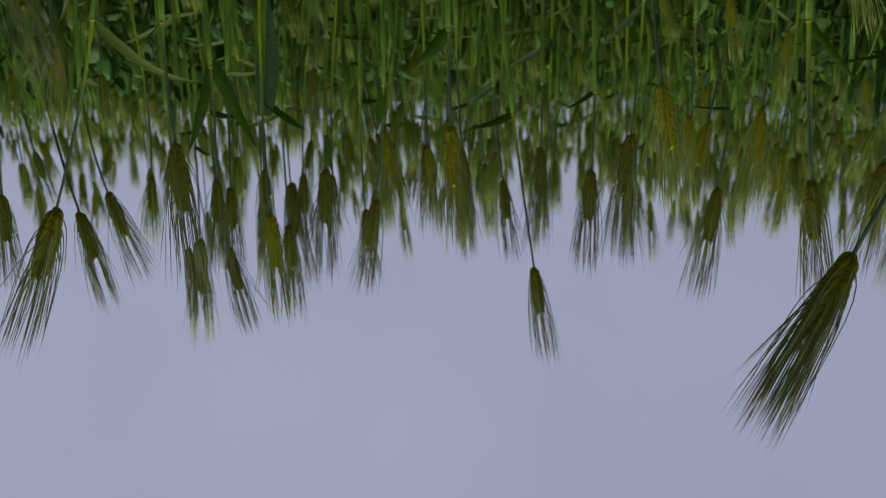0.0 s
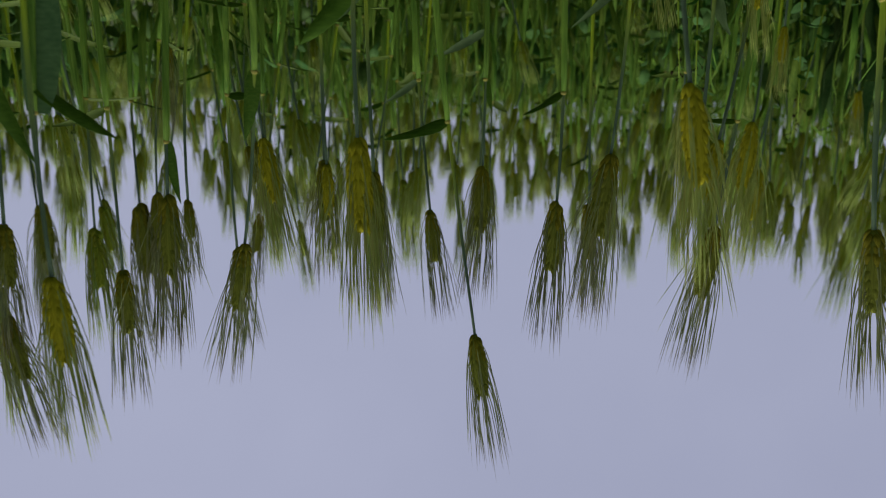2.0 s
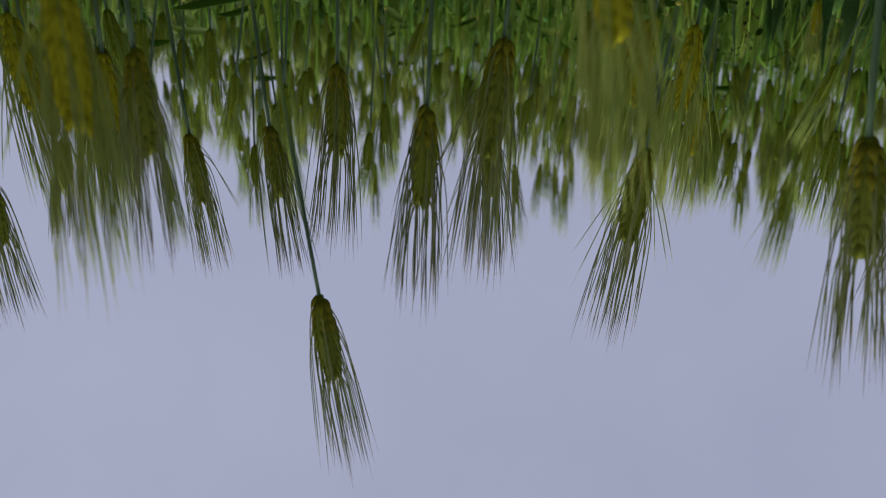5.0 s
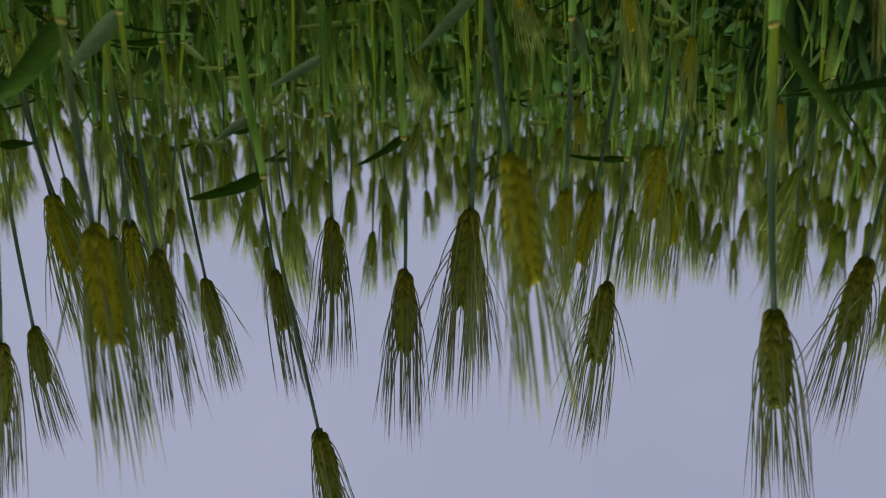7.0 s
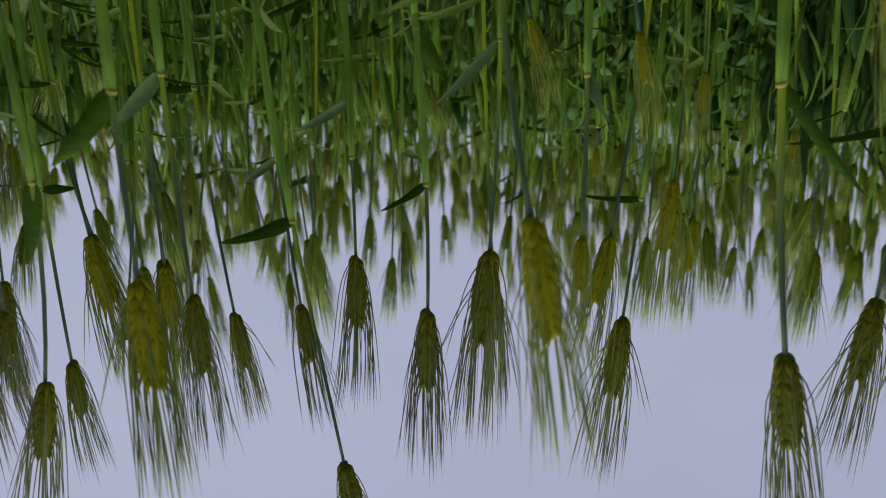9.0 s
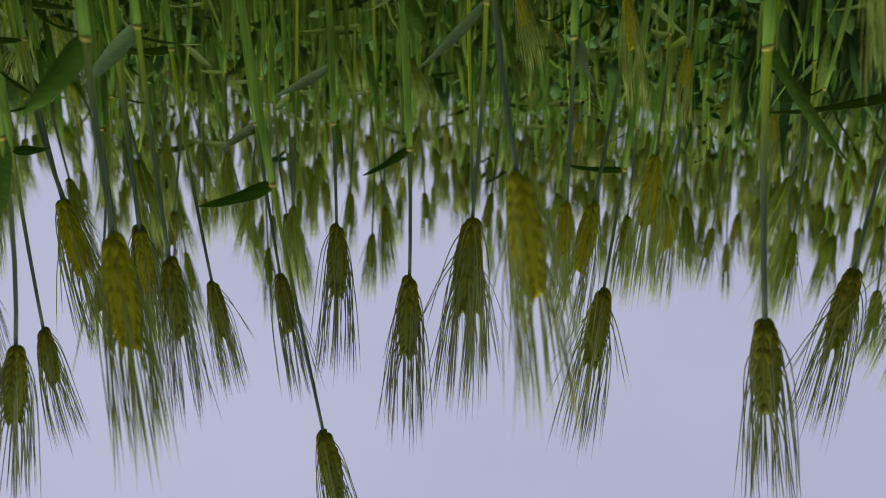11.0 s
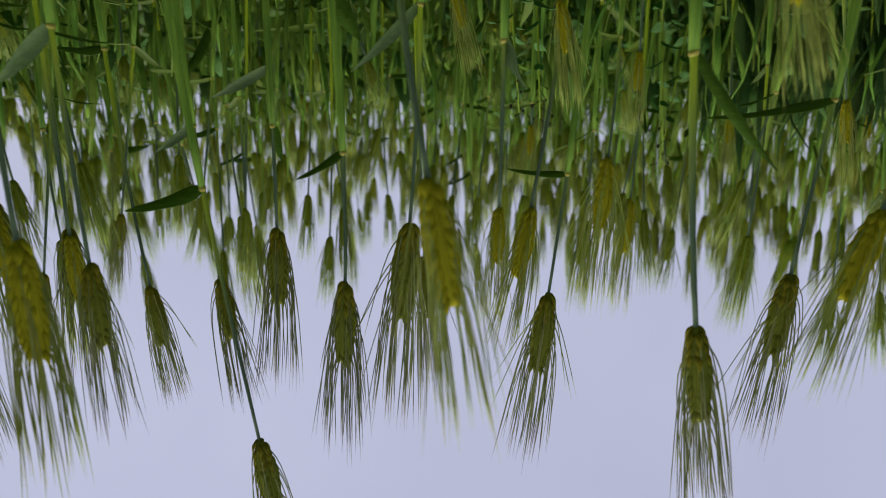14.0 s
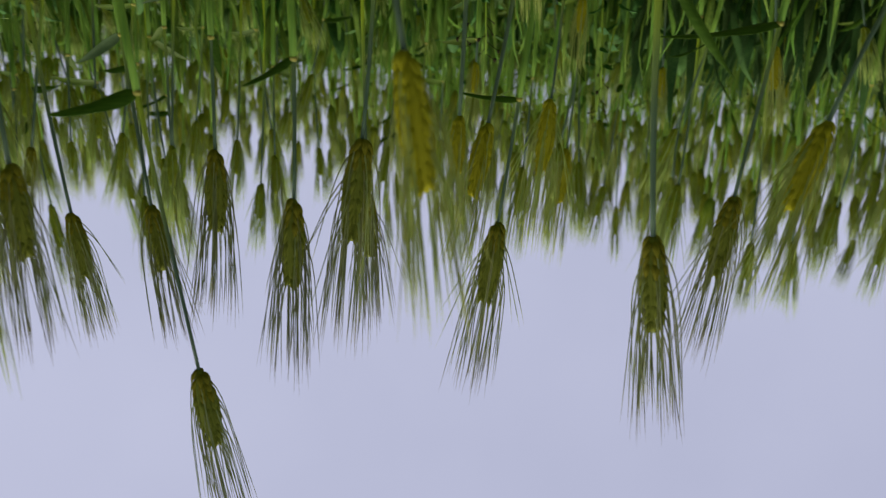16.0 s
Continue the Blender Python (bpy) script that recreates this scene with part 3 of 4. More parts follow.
barley(0.584, 0.535, 0.608, (0.37, 0.09, 0.92), 1.44, (-0.117, -0.027), ((0.38, 160, 0.15, 0.016, 50, 60), ), ear=7, spin=18, kernels=True)
barley(0.587, 0.636, 0.628, (-0.19, -0.04, 0.98), 1.03, (0.030, 0.007), ((0.253, 297, 0.117, 0.0117, 6, 31), (0.42, 39, 0.057, 0.0113, 31, 17), ), ear=8, spin=64, kernels=True)
barley(0.598, 0.850, 0.626, (-0.25, -0.06, 0.97), 1.18, (-0.015, -0.003), ((0.27, 61, 0.124, 0.0104, 32, 17), (0.435, 128, 0.053, 0.0128, 23, 26), ), ear=9, spin=188, kernels=True)
barley(0.693, 0.667, 0.602, (0.06, 0.01, 1.00), 0.97, (-0.058, -0.014), ((0.279, 151, 0.113, 0.0133, 21, 16), ), ear=0, spin=173, kernels=True)
barley(0.771, 1.063, 0.562, (-0.18, -0.04, 0.98), 0.81, (-0.015, -0.003), ((0.254, 274, 0.106, 0.0133, 37, 32), (0.367, 289, 0.076, 0.0116, 40, 9), ), ear=1, spin=91)
barley(0.547, 0.979, 0.614, (0.12, 0.03, 0.99), 1.00, (0.018, 0.004), ((0.249, 335, 0.103, 0.0105, 40, 19), ), ear=2, spin=330)
barley(0.419, 0.441, 0.528, (-0.04, -0.01, 1.00), 1.16, (-0.026, -0.006), ((0.242, 305, 0.101, 0.0115, 16, 39), (0.391, 35, 0.054, 0.0097, 35, 22), ), ear=3, spin=294, kernels=True)
barley(0.391, 0.599, 0.590, (0.07, 0.02, 1.00), 0.93, (-0.004, -0.001), ((0.2, 90, 0.1, 0.012, 30, 40), (0.432, 13, 0.125, 0.017, 74, 12, -75), (0.422, -166, 0.135, 0.018, 70, 10, 80), ), ear=4, spin=200, kernels=True)
barley(0.385, 1.072, 0.588, (-0.02, -0.01, 1.00), 0.71, (-0.024, -0.006), ((0.237, 136, 0.094, 0.0103, 13, 12), (0.381, 356, 0.077, 0.0104, 21, 17), ), ear=5, spin=229)
barley(-0.209, 0.091, 0.634, (0.40, 0.09, 0.91), 1.33, (-0.169, -0.040), ((0.273, 35, 0.098, 0.0142, 12, 19), (0.391, 57, 0.07, 0.0126, 7, 10), ), ear=6, spin=357, kernels=True, full=True, thick=1.20, label="barley plant at the field's edge with a strongly leaning ear")
barley(-2.005, 1.026, 0.891, (0.18, 0.12, 0.98), 0.70, (0.069, 0.046), ((0.337, 213, 0.114, 0.012, 52, 18), (0.558, 203, 0.078, 0.0112, 10, 23), ), ear=7, spin=91, label="tall barley plant with an upright bearded ear")
barley(-1.765, 0.820, 0.868, (0.11, 0.08, 0.99), 0.92, (0.058, 0.038), ((0.33, 128, 0.098, 0.0115, 33, 36), ), ear=8, spin=196, label="tall barley plant with an upright bearded ear")
barley(-1.622, 0.895, 0.926, (0.11, 0.07, 0.99), 0.94, (0.054, 0.035), ((0.368, 298, 0.095, 0.0125, 38, 53), ), ear=9, spin=341, label="tall barley plant with an upright bearded ear")
barley(-1.632, 1.193, 0.753, (-0.06, -0.04, 1.00), 0.90, (0.049, 0.032), ((0.318, 307, 0.09, 0.0132, 11, 59), ), ear=0, spin=119, label="tall barley plant with an upright bearded ear")
barley(-1.305, 1.041, 0.737, (-0.03, -0.02, 1.00), 1.08, (0.045, 0.029), ((0.312, 268, 0.111, 0.011, 38, 23), (0.509, 330, 0.083, 0.0094, 18, 26), ), ear=1, spin=78, label="tall barley plant with an upright bearded ear")
barley(-1.081, 0.683, 0.767, (-0.01, -0.01, 1.00), 0.99, (0.041, 0.027), ((0.284, 45, 0.111, 0.0103, 28, 49), (0.471, 275, 0.051, 0.0104, 21, 16), ), ear=2, spin=355, label="tall barley plant with an upright bearded ear")
barley(-0.057, 1.280, 0.623, (0.05, 0.03, 1.00), 0.66, (-0.034, -0.022), ((0.283, 41, 0.123, 0.013, 7, 55), (0.485, 105, 0.083, 0.0124, 27, 27), ), ear=3, spin=113)
barley(-0.117, 1.125, 0.595, (0.15, 0.10, 0.98), 0.84, (-0.050, -0.033), ((0.251, 55, 0.119, 0.012, 17, 55), (0.41, 358, 0.052, 0.0124, 13, 25), ), ear=4, spin=250)
barley(0.004, 1.077, 0.607, (0.16, 0.11, 0.98), 0.79, (-0.066, -0.043), ((0.24, 237, 0.103, 0.0135, 33, 21), (0.368, 131, 0.063, 0.0105, 33, 16), ), ear=5, spin=305, kernels=True)
barley(-0.167, 1.027, 0.604, (0.06, 0.04, 1.00), 0.83, (-0.028, -0.019), ((0.248, 1, 0.12, 0.0113, 28, 19), ), ear=6, spin=273)
barley(-1.678, 1.346, 0.852, (0.06, 0.03, 1.00), 2.14, (0.030, 0.015), ((0.323, 107, 0.081, 0.0129, 37, 20), ), ear=7, spin=71, label="tall barley plant with an upright bearded ear")
barley(-0.344, 0.481, 0.352, (-0.16, -0.08, 0.98), 0.62, (0.024, 0.012), ((0.129, 86, 0.102, 0.0109, 6, 35), (0.237, 26, 0.058, 0.0092, 31, 5), ), ear=8, spin=112, kernels=True, ripe=1, label="barley plant with a ripening yellowish bearded ear")
barley(-0.359, 0.280, 0.326, (-0.16, -0.08, 0.98), 0.72, (0.031, 0.016), ((0.128, 199, 0.104, 0.0108, 44, 17), (0.206, 26, 0.078, 0.0102, 29, 14), ), ear=9, spin=250, kernels=True, ripe=1, label="barley plant with a ripening yellowish bearded ear")
barley(-0.290, 0.571, 0.331, (-0.21, -0.10, 0.97), 0.56, (0.019, 0.009), ((0.128, 136, 0.082, 0.0117, 27, 30), (0.239, 45, 0.071, 0.009, 1, 26), ), ear=0, spin=46, kernels=True, ripe=1, label="barley plant with a ripening yellowish bearded ear")
barley(0.322, 0.534, 0.571, (0.02, 0.01, 1.00), 0.71, (-0.047, -0.011), ((0.2, 90, 0.1, 0.012, 30, 40), (0.5, -166, 0.167, 0.03, -81, 12, 85, 1), (0.478, 172, 0.072, 0.017, 42, 12, 40), ), ear=1, spin=9, kernels=True)
barley(0.319, 0.522, 0.631, (-0.02, 0.01, 1.00), 1.08, (-0.023, -0.005), ((0.265, 310, 0.112, 0.012, 23, 21), ), ear=3, spin=58, kernels=True, ripe=1, label="barley plant with a ripening yellowish bearded ear")
barley(-0.308, 1.195, 0.617, (0.08, 0.03, 1.00), 0.89, (-0.022, -0.009), ((0.263, 280, 0.097, 0.0134, 30, 21), ), ear=4, spin=197)
barley(0.131, 0.893, 0.553, (-0.18, -0.07, 0.98), 0.74, (0.030, 0.012), ((0.263, 283, 0.098, 0.0109, 31, 38), (0.409, 246, 0.062, 0.0123, 32, 28), ), ear=5, spin=310, kernels=True)
barley(-0.183, 1.312, 0.671, (0.01, 0.00, 1.00), 0.64, (-0.024, -0.011), ((0.327, 356, 0.099, 0.0124, 14, 20), ), ear=6, spin=11)
barley(-0.090, 1.167, 0.532, (0.05, 0.02, 1.00), 1.08, (-0.020, -0.009), ((0.252, 47, 0.118, 0.0134, 11, 30), (0.4, 328, 0.052, 0.0114, 3, 19), ), ear=7, spin=238)
barley(-0.883, 0.705, 0.652, (0.06, 0.03, 1.00), 1.06, (0.016, 0.007), ((0.249, 352, 0.082, 0.0108, 46, 19), (0.392, 117, 0.06, 0.0098, 35, 21), ), ear=9, spin=214)
barley(-0.652, 0.724, 0.376, (0.00, 0.00, 1.00), 0.74, (0.006, 0.003), ((0.16, 309, 0.096, 0.0144, 17, 39), (0.231, 57, 0.071, 0.0124, 6, 11), ), ear=0, spin=130, kernels=True, ripe=1, label="barley plant with a ripening yellowish bearded ear")
barley(-0.846, 0.553, 0.438, (-0.14, -0.07, 0.99), 0.80, (0.046, 0.023), ((0.159, 238, 0.1, 0.0141, 48, 49), (0.301, 342, 0.081, 0.0104, 38, 26), ), ear=1, spin=228, kernels=True, ripe=1, label="barley plant with a ripening yellowish bearded ear")
barley(-0.920, 0.796, 0.467, (-0.05, -0.03, 1.00), 0.72, (0.024, 0.012), ((0.218, 149, 0.122, 0.013, 29, 23), (0.281, 153, 0.075, 0.0093, 22, 11), ), ear=2, spin=248, kernels=True, ripe=1, label="barley plant with a ripening yellowish bearded ear")
barley(-1.228, 0.757, 0.471, (-0.09, -0.04, 1.00), 0.64, (0.035, 0.017), ((0.218, 282, 0.114, 0.0118, 46, 14), ), ear=3, spin=109, kernels=True, ripe=1, label="barley plant with a ripening yellowish bearded ear")
barley(-0.510, 0.768, 0.473, (0.01, 0.01, 1.00), 0.59, (0.002, 0.001), ((0.183, 31, 0.097, 0.0122, 10, 26), (0.298, 105, 0.075, 0.0125, 39, 19), (0.443, 26, 0.049, 0.01, 10, 12, 55), ), ear=4, spin=274, kernels=True, ripe=1, label="barley plant with a ripening yellowish bearded ear")
barley(0.249, 1.189, 0.454, (0.09, 0.04, 1.00), 1.00, (-0.040, -0.016), ((0.217, 188, 0.127, 0.0145, 31, 40), ), ear=5, spin=208)
barley(0.225, 0.965, 0.417, (0.07, 0.03, 1.00), 0.84, (-0.031, -0.013), ((0.175, 300, 0.126, 0.0115, 6, 21), ), ear=6, spin=14, kernels=True, label="short barley plant whose ear stays among the stems")
barley(0.099, 1.341, 0.484, (0.07, 0.03, 1.00), 1.09, (-0.037, -0.015), ((0.222, 150, 0.105, 0.0103, 35, 12), (0.308, 251, 0.065, 0.0104, 12, 28), ), ear=7, spin=147)
barley(-0.006, 1.401, 0.515, (0.08, 0.03, 1.00), 1.11, (-0.038, -0.016), ((0.191, 227, 0.095, 0.0121, 9, 23), (0.38, 358, 0.06, 0.0105, 40, 16), ), ear=8, spin=82)
barley(0.250, 1.411, 0.455, (0.11, 0.05, 0.99), 1.28, (-0.048, -0.020), ((0.189, 237, 0.104, 0.015, 19, 33), ), ear=9, spin=147)
barley(-0.082, 1.583, 0.546, (0.05, 0.02, 1.00), 1.09, (-0.035, -0.015), ((0.214, 237, 0.099, 0.0118, 24, 57), (0.407, 5, 0.051, 0.0115, 9, 22), ), ear=0, spin=10)
barley(0.493, 0.203, 0.358, (-0.23, -0.05, 0.97), 0.76, (0.027, 0.006), ((0.134, 25, 0.08, 0.0149, 34, 32), ), ear=1, spin=185, kernels=True, label="short barley plant whose ear stays among the stems")
barley(0.555, 0.521, 0.409, (0.05, 0.01, 1.00), 0.72, (-0.036, -0.009), ((0.203, 17, 0.105, 0.0112, 22, 37), ), ear=2, spin=26, kernels=True, ripe=1, label="barley plant with a ripening yellowish bearded ear")
barley(0.553, 0.726, 0.433, (0.04, 0.01, 1.00), 0.64, (-0.033, -0.008), ((0.191, 48, 0.103, 0.0113, 48, 41), (0.28, 22, 0.051, 0.0091, 43, 10), ), ear=3, spin=288, label="short barley plant whose ear stays among the stems")
barley(0.725, 0.873, 0.423, (0.12, 0.03, 0.99), 0.71, (-0.050, -0.012), ((0.164, 69, 0.117, 0.0142, 31, 42), ), ear=4, spin=172, label="short barley plant whose ear stays among the stems")


# ---- the rest of the stand ----
def free_of_path(x, y, gap):
    """Keeps the strip from which the field is seen clear of plants."""
    for i in range(11):
        s = i / 10
        px, py = 0.30 * (1 - s), -0.42 * (1 - s) + 0.02 * s
        if (x - px) ** 2 + (y - py) ** 2 < gap * gap:
            return False
    return True


CROWD = random.Random(21)
protos = []
for k in range(10):
    h = CROWD.uniform(0.50, 0.68)
    lv = [(h * CROWD.uniform(0.60, 0.80), CROWD.uniform(0, 360), CROWD.uniform(0.05, 0.09), CROWD.uniform(0.009, 0.014), CROWD.uniform(0, 50), CROWD.uniform(5, 40)),
          (h * CROWD.uniform(0.36, 0.55), CROWD.uniform(0, 360), CROWD.uniform(0.08, 0.14), CROWD.uniform(0.010, 0.015), CROWD.uniform(5, 60), CROWD.uniform(10, 70))]
    w = Vector((CROWD.gauss(0, 0.12), CROWD.gauss(0, 0.12), 1))
    p = barley(0, 0, h, way=w, size=CROWD.uniform(0.8, 1.02), foot=(-w.x * 0.2, -w.y * 0.2), leaves=lv, ear=k, spin=CROWD.uniform(0, 180), label="green barley plant with a pale green bearded ear")
    protos.append((p, h))


def stand_height(x, y):
    """The height of an ear's foot: the outer rows are shorter than those inside the field."""
    d = math.hypot(x, y)
    deep = min(1.0, max(0.0, (math.degrees(math.atan2(-x, y)) - 25) / 30))
    h = min(0.69 + 0.10 * deep, 0.44 + (0.115 + 0.04 * deep) * d) + 0.03 * noise.noise((x * 1.3, y * 1.3, 3))
    side = -45 < math.degrees(math.atan2(-x, y)) < -4
    if CROWD.random() < (0.45 if side else 0.14):
        h = CROWD.uniform(0.34, 0.52)
    return min(h * CROWD.uniform(0.78, 1.1), 0.42 + 0.20 * d, 0.76 + 0.1 * deep)


def in_field(x, y):
    """The stand thins out towards its open side."""
    a = math.degrees(math.atan2(-x, y))
    reach = 2.5 if a < -8 else 2.5 + 1.6 * min(1.0, (a + 8) / 40)
    return -42 < a < 70 and math.hypot(x, y) < reach and free_of_path(x, y, 0.5)


def spot(near, far, power=1.0):
    while True:
        a, d = radians(CROWD.uniform(-42, 70)), near + (far - near) * CROWD.random() ** power
        x, y = -math.sin(a) * d, math.cos(a) * d
        if in_field(x, y):
            return x, y


THINGS = 225
used = set()
for i in range(THINGS):
    x, y = spot(0.85, 2.6, 0.75)
    k = i % len(protos)
    p, h = protos[k]
    s = stand_height(x, y) / h
    m = pose(x, y, 0, 0, 0, CROWD.uniform(0, 360)) @ Matrix.Diagonal((1, 1, s, 1))
    if k not in used:
        used.add(k)
        p.matrix_basis = m
    else:
        copy_thing(p, m)


def far_piece(rng, lite=False):
    """A whole plant in few faces, for the depth of the field: (stem and leaves, ear, awns)."""
    bendx, bendy = rng.uniform(-0.05, 0.05), rng.uniform(-0.05, 0.05)
    top = Vector((bendx, bendy, 0.62))
    if lite:
        stem = tube([(0, 0, 0), (bendx * 0.3, bendy * 0.3, 0.35), top], [0.0032, 0.0030, 0.0016], 3)
    else:
        stem = tube([(0, 0, 0), (bendx * 0.1, bendy * 0.1, 0.25), (bendx * 0.45, bendy * 0.45, 0.45), top], [0.0032, 0.0034, 0.0024, 0.0016], 4)
    leaves = []
    for hh in (0.2, 0.33, 0.44):
        if rng.random() < 0.85:
            leaves.append(moved(blade(rng.uniform(0.07, 0.15), rng.uniform(0.007, 0.011), rng.uniform(0, 60), rng.uniform(20, 110), steps=2 if lite else 4), Matrix.Translation((bendx * hh * 0.7, bendy * hh * 0.7, hh)) @ Matrix.Rotation(rng.uniform(0, 6.28), 4, "Z")))
    way = Vector((bendx * 2.2 + rng.gauss(0, 0.1), bendy * 2.2 + rng.gauss(0, 0.1), 1)).normalized()
    q = Matrix.Translation(top) @ way.to_track_quat("Z", "Y").to_matrix().to_4x4() @ Matrix.Rotation(rng.uniform(0, 3), 4, "Z")
    ear = tube([(0, 0, 0), (0, 0, 0.010), (0, 0, 0.03), (0, 0, 0.06), (0, 0, 0.08)], [0.0035, 0.0085, 0.0100, 0.0080, 0.0028], 4 if lite else 7)
    for i, v in enumerate(ear[0]):
        v.x *= 1.0 + 0.2 * ((i * 7) % 3 - 1)
        v.y *= 0.8
    awns = []
    for i in range(5 if lite else 26):
        a = rng.uniform(0, 6.28)
        z0 = rng.uniform(0.01, 0.07)
        r0, r1 = 0.008, rng.uniform(0.003, 0.020)
        c, s = math.cos(a), math.sin(a)
        awns.append(hair([(c * r0, s * r0, z0), (c * (r0 + r1) / 1.8, s * (r0 + r1) / 1.8, (z0 + 0.14) / 2), (c * r1, s * r1, rng.uniform(0.12, 0.155))], [0.0008, 0.0007, 0.0002]))
    return join(stem, *leaves), moved(ear, q), moved(join(*awns), q)


FAR = [far_piece(random.Random(300 + i)) for i in range(14)] + [far_piece(random.Random(400 + i), True) for i in range(6)]


def field_of(name, which, spots, material, label):
    """Many far plants' pieces joined into one mesh."""
    arrays = []
    for piece in FAR:
        v = np.array([tuple(p) for p in piece[which][0]], dtype=np.float32)
        arrays.append((v, piece[which][1]))
    vs, fs, n = [], [], 0
    for k, x, y, s, a in spots:
        v, f = arrays[k]
        c, sn = math.cos(a), math.sin(a)
        w = np.empty_like(v)
        w[:, 0] = v[:, 0] * c - v[:, 1] * sn + x
        w[:, 1] = v[:, 0] * sn + v[:, 1] * c + y
        w[:, 2] = v[:, 2] * s
        vs.append(w)
        fs += [tuple(i + n for i in q) for q in f]
        n += len(v)
    me = bpy.data.meshes.new(name)
    me.from_pydata(np.concatenate(vs).tolist(), [], fs)
    me.materials.append(material)
    me.polygons.foreach_set("use_smooth", [True] * len(me.polygons))
    return tagged(new(name, me), label, "barley", kind="stuff")


spots = []
for i in range(1000):
    x, y = spot(1.6, 4.1, 0.8)
    if i % 6 == 0:
        a, d = radians(CROWD.uniform(30, 66)), CROWD.uniform(1.7, 3.4)
        x, y = -math.sin(a) * d, math.cos(a) * d
    spots.append((CROWD.randrange(14), x, y, stand_height(x, y) / 0.62, CROWD.uniform(0, 6.28)))
# loose plants at the thin edge of the stand
for i in range(130):
    a, d = radians(CROWD.uniform(-26, 18)), CROWD.uniform(1.7, 2.9)
    spots.append((CROWD.randrange(14), -math.sin(a) * d, math.cos(a) * d, CROWD.uniform(0.42, 0.58) / 0.62, CROWD.uniform(0, 6.28)))
# the field goes on to both sides of a thinner lane
for i in range(1100):
    a = CROWD.uniform(-48, -9) if i % 5 < 2 else CROWD.uniform(13, 68)
    d = 2.6 + 6.5 * CROWD.random() ** 0.9
    x, y = -math.sin(radians(a)) * d, math.cos(radians(a)) * d
    spots.append((CROWD.randrange(14), x, y, CROWD.uniform(0.50, 0.74) / 0.62, CROWD.uniform(0, 6.28)))
# the field goes on beyond; unseen plants added behind the viewer shade the stems
for i in range(5200):
    a, d = CROWD.uniform(78, 298), 0.9 + 6.0 * CROWD.random() ** 0.62
    low, high = 0.46, 0.74
    if i % 7 == 0:
        a, d, low, high = CROWD.uniform(-48, 76), CROWD.uniform(3.6, 7.5), 0.36, 0.52
    x, y = 0.1 - math.sin(radians(a)) * d, -0.2 + math.cos(radians(a)) * d
    if i % 11 == 5:
        a, d = radians(CROWD.uniform(-64, -46)), CROWD.uniform(1.9, 6.5)
        x, y = 0.1 - math.sin(a) * d, -0.2 + math.cos(a) * d
    if free_of_path(x, y, 0.8):
        spots.append((14 + CROWD.randrange(6), x, y, CROWD.uniform(low, high) / 0.62, CROWD.uniform(0, 6.28)))
field_of("barley_stand", 0, spots, STEM_SHADED, "dense stand of green barley stems and leaves deeper in the field")
field_of("barley_ears", 1, spots, YOUNG, "crowd of pale green barley ears deeper in the field")
field_of("barley_awns", 2, spots, AWN_FAR, "haze of green awns over the ears deeper in the field")


# ---- undergrowth and weeds ----
def scatter_leaves(name, count, near, far, low, high, size, material, label, steep=-30, broad=False, patch=None, beyond=False):
    """Loose blades and broad leaves of the undergrowth, joined into one mesh."""
    rng = random.Random(77)
    vs, fs, n = [], [], 0
    for i in range(count):
        x, y = spot(near, far, 0.8)
        if i % 5 == 4:
            # low growth all round as well
            a, d = rng.uniform(1.2, 5.5), 0.9 + 5.5 * rng.random() ** 0.6
            x, y = 0.2 - math.sin(a) * d, -0.2 + math.cos(a) * d
            if not free_of_path(x, y, 0.7):
                continue
        if broad and i % 4 == 1:
            # weeds stand thickest in two patches
            a, d = radians(rng.uniform(34, 60) if i % 8 == 1 else rng.uniform(-32, -12)), rng.uniform(1.3, 2.6)
            x, y = -math.sin(a) * d, math.cos(a) * d
        if patch:
            a, d = radians(rng.uniform(*patch)), near + (far - near) * rng.random()
            x, y = -math.sin(a) * d, math.cos(a) * d
        if beyond:
            # the rest of the field, out of the stand in front
            a, d = rng.uniform(0, 2 * math.pi), near + (far - near) * rng.random() ** 0.6
            x, y = 0.1 - math.sin(a) * d, -0.2 + math.cos(a) * d
            if in_field(x, y) or not free_of_path(x, y, 0.9) or (-0.9 < math.atan2(-x, y) < 1.35 and d < 4.4):
                continue
        m = pose(x, y, rng.uniform(low, high), rng.uniform(-25, 25), rng.uniform(-100, steep), rng.uniform(0, 360))
        k = rng.uniform(0.6, 1.3)
        v, f = blade(size[0] * k, size[1] * k, 20, 60, steps=3)
        vs += [tuple(m @ p) for p in v]
        fs += [tuple(q + n for q in g) for g in f]
        n += len(v)
    me = bpy.data.meshes.new(name)
    me.from_pydata(vs, [], fs)
    me.materials.append(material)
    me.polygons.foreach_set("use_smooth", [True] * len(me.polygons))
    return tagged(new(name, me), label, "undergrowth", kind="stuff")


scatter_leaves("undergrowth_blades", 4300, 1.0, 4.0, 0.02, 0.40, (0.15, 0.011), SHEATH, "tangle of green barley leaves low between the stems", -62)
scatter_leaves("undergrowth_weeds", 4900, 1.3, 4.2, 0.02, 0.42, (0.06, 0.030), WEED, "dark broad-leaved weeds low between the stems", 10, True)

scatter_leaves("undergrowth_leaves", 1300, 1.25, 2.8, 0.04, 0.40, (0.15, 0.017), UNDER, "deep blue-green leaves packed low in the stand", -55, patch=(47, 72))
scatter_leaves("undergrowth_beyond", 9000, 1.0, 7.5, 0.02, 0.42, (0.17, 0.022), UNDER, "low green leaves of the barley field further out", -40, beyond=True)


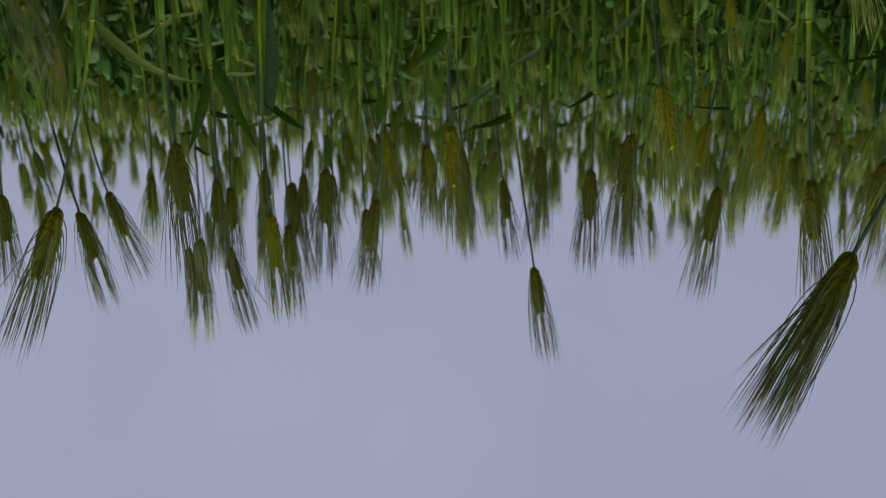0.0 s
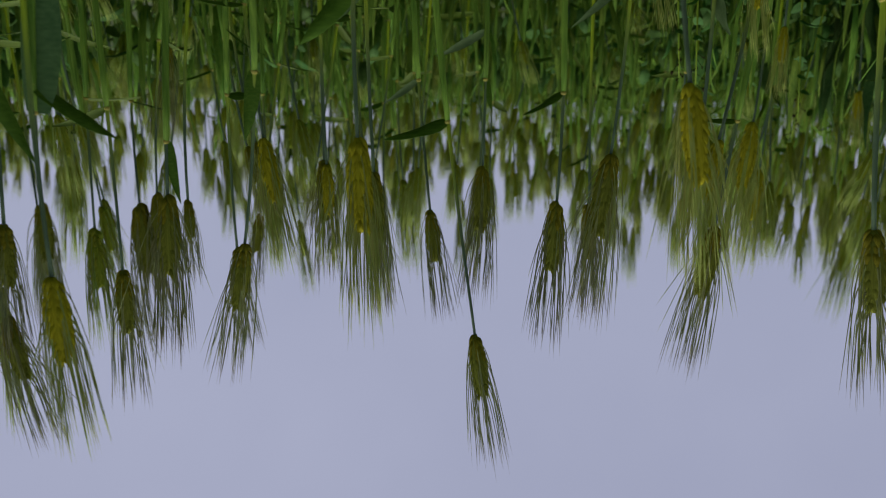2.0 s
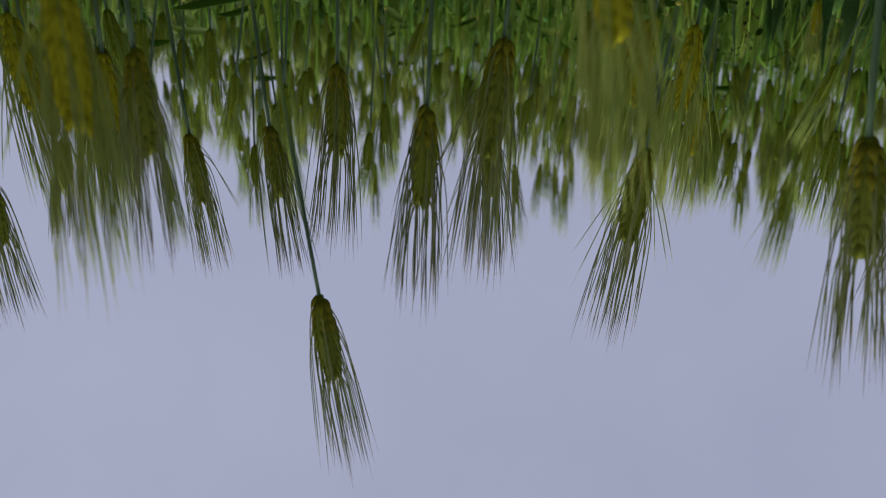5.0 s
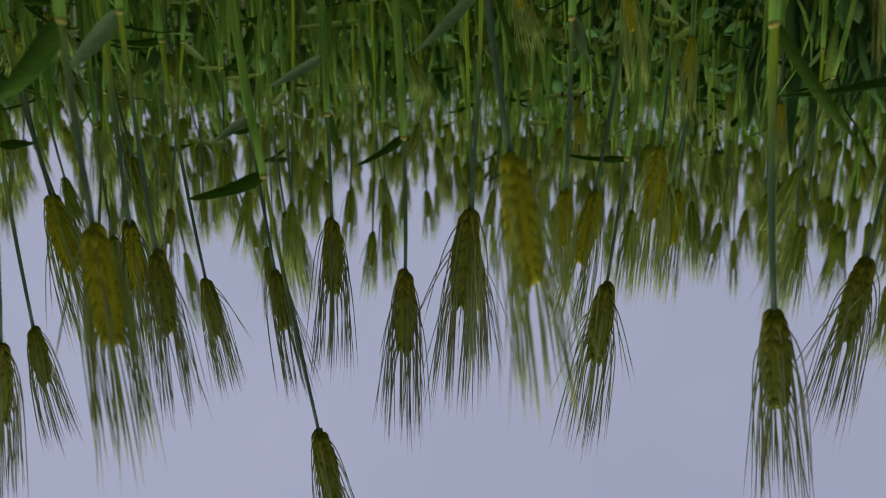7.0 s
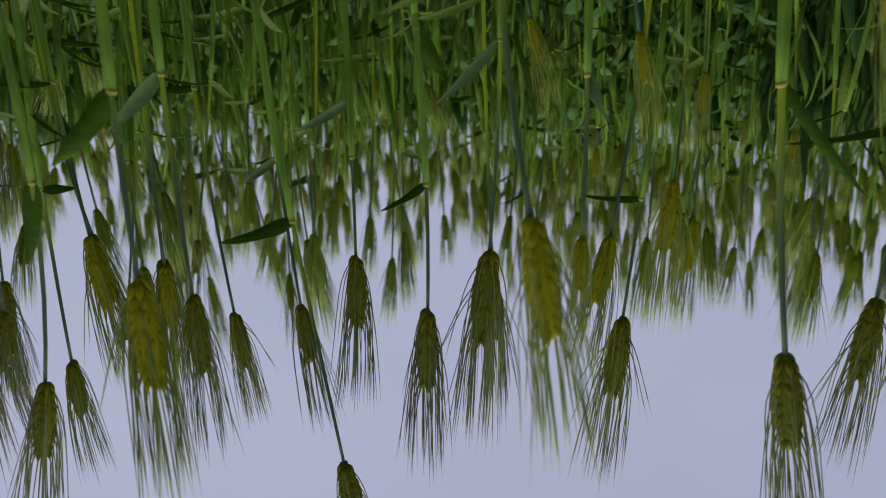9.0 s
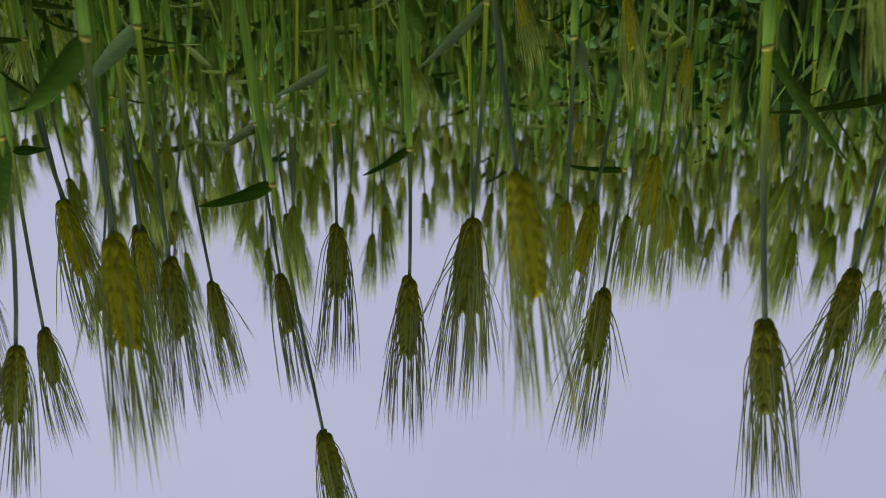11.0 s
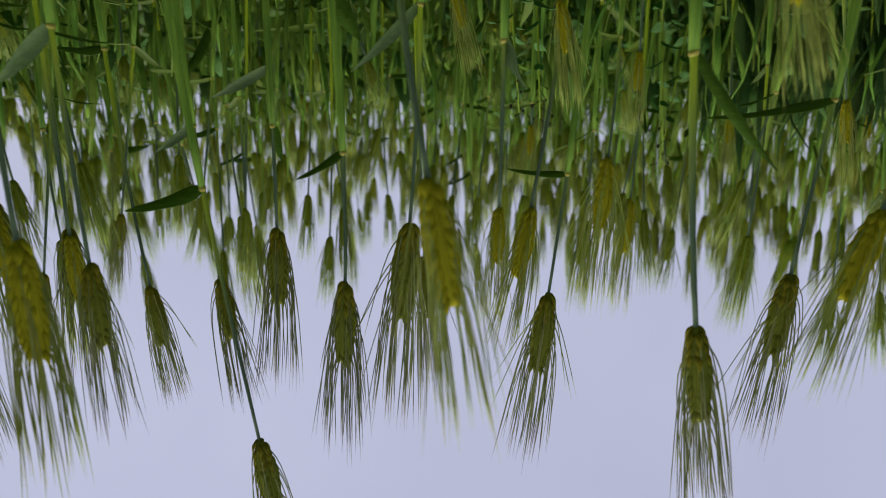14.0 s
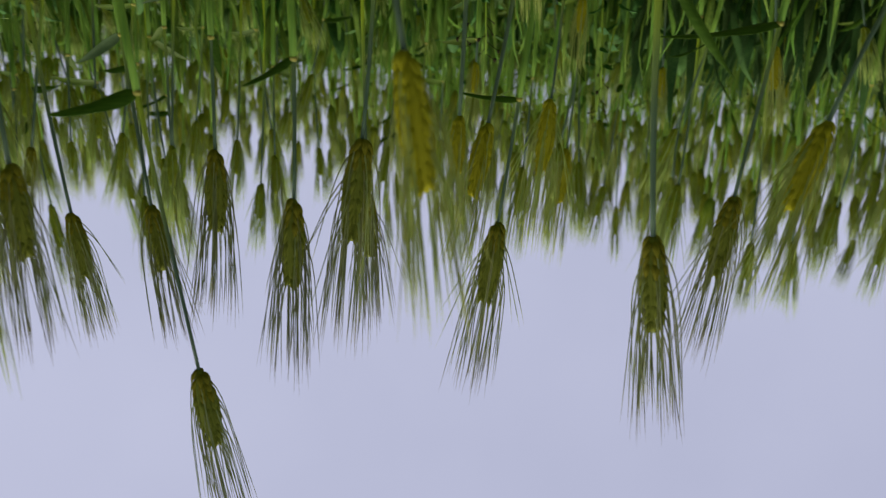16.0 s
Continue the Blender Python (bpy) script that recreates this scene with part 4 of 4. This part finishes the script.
def weed(x, y, height, rng):
    """A broad-leaved weed: stalk, side leaves, a loose head of small dark seed knots on short stalks."""
    plant = new("weed")
    plant.location = (x, y, 0)
    plant.empty_display_size = 0.02
    tagged(plant, "dark green broad-leaved weed with a dark brown seed head", "weed", "weeds in the barley")
    dx, dy = rng.uniform(-0.04, 0.04), rng.uniform(-0.04, 0.04)
    at = bend((-dx, -dy, 0), (0, 0, height), (dx, dy, 0.4))
    child("stalk", mesh_of("stalk", *tube([at(k / 7) for k in range(8)], [0.0026 - 0.0002 * k for k in range(8)], 6), WEED_STEM), plant)
    for i in range(11):
        s = 0.25 + 0.06 * i
        m = Matrix.Translation(at(s)) @ Matrix.Rotation(radians(137 * i + rng.uniform(-20, 20)), 4, "Z")
        k = 1.25 - s
        child("leaf", mesh_of("leaf", *blade(0.065 * k, 0.030 * k, 35, 70, steps=6), WEED), plant, m)
    seeds = []
    for i in range(7):
        root = at(1 - 0.016 * i)
        c = root + Vector((rng.uniform(-1, 1), rng.uniform(-1, 1), rng.uniform(0.1, 1.2))) * 0.013
        r = rng.uniform(0.0011, 0.0026)
        seeds.append(tube([root, root.lerp(c, 0.6), c], [0.0006, 0.0005, 0.0005], 4))
        seeds.append(tube([c - Vector((0, 0, r * 1.1)), c - Vector((0, 0, r * 0.4)), c + Vector((r * 0.2, 0, r * 0.5)), c + Vector((0, 0, r * 1.2))], [r * 0.5, r * rng.uniform(0.7, 1.1), r * rng.uniform(0.5, 1.0), r * 0.3], 5))
    tagged(child("seed_head", mesh_of("seed_head", *join(*seeds), SEED), plant, label="loose head of dark brown seed knots"), kind="stuff")


WR = random.Random(9)
for x, y, h in ((-0.95, 1.45, 0.60), (-1.05, 1.3, 0.58), (-1.3, 1.35, 0.62), (-1.45, 1.6, 0.66), (-1.2, 1.75, 0.63), (-1.7, 1.3, 0.60), (-1.9, 1.6, 0.62), (-0.8, 1.7, 0.62),
                (-1.6, 1.1, 0.56), (-2.1, 1.25, 0.60), (-1.55, 1.9, 0.66), (-2.2, 1.9, 0.66)):
    weed(x + WR.uniform(-0.05, 0.05), y + WR.uniform(-0.05, 0.05), h, WR)
for x, y, h in ((-0.459, 0.720, 0.455), (-0.495, 0.726, 0.463), (-0.747, 0.764, 0.520), (-0.765, 0.790, 0.548), (-0.782, 1.298, 0.600)):
    weed(x, y, h, WR)
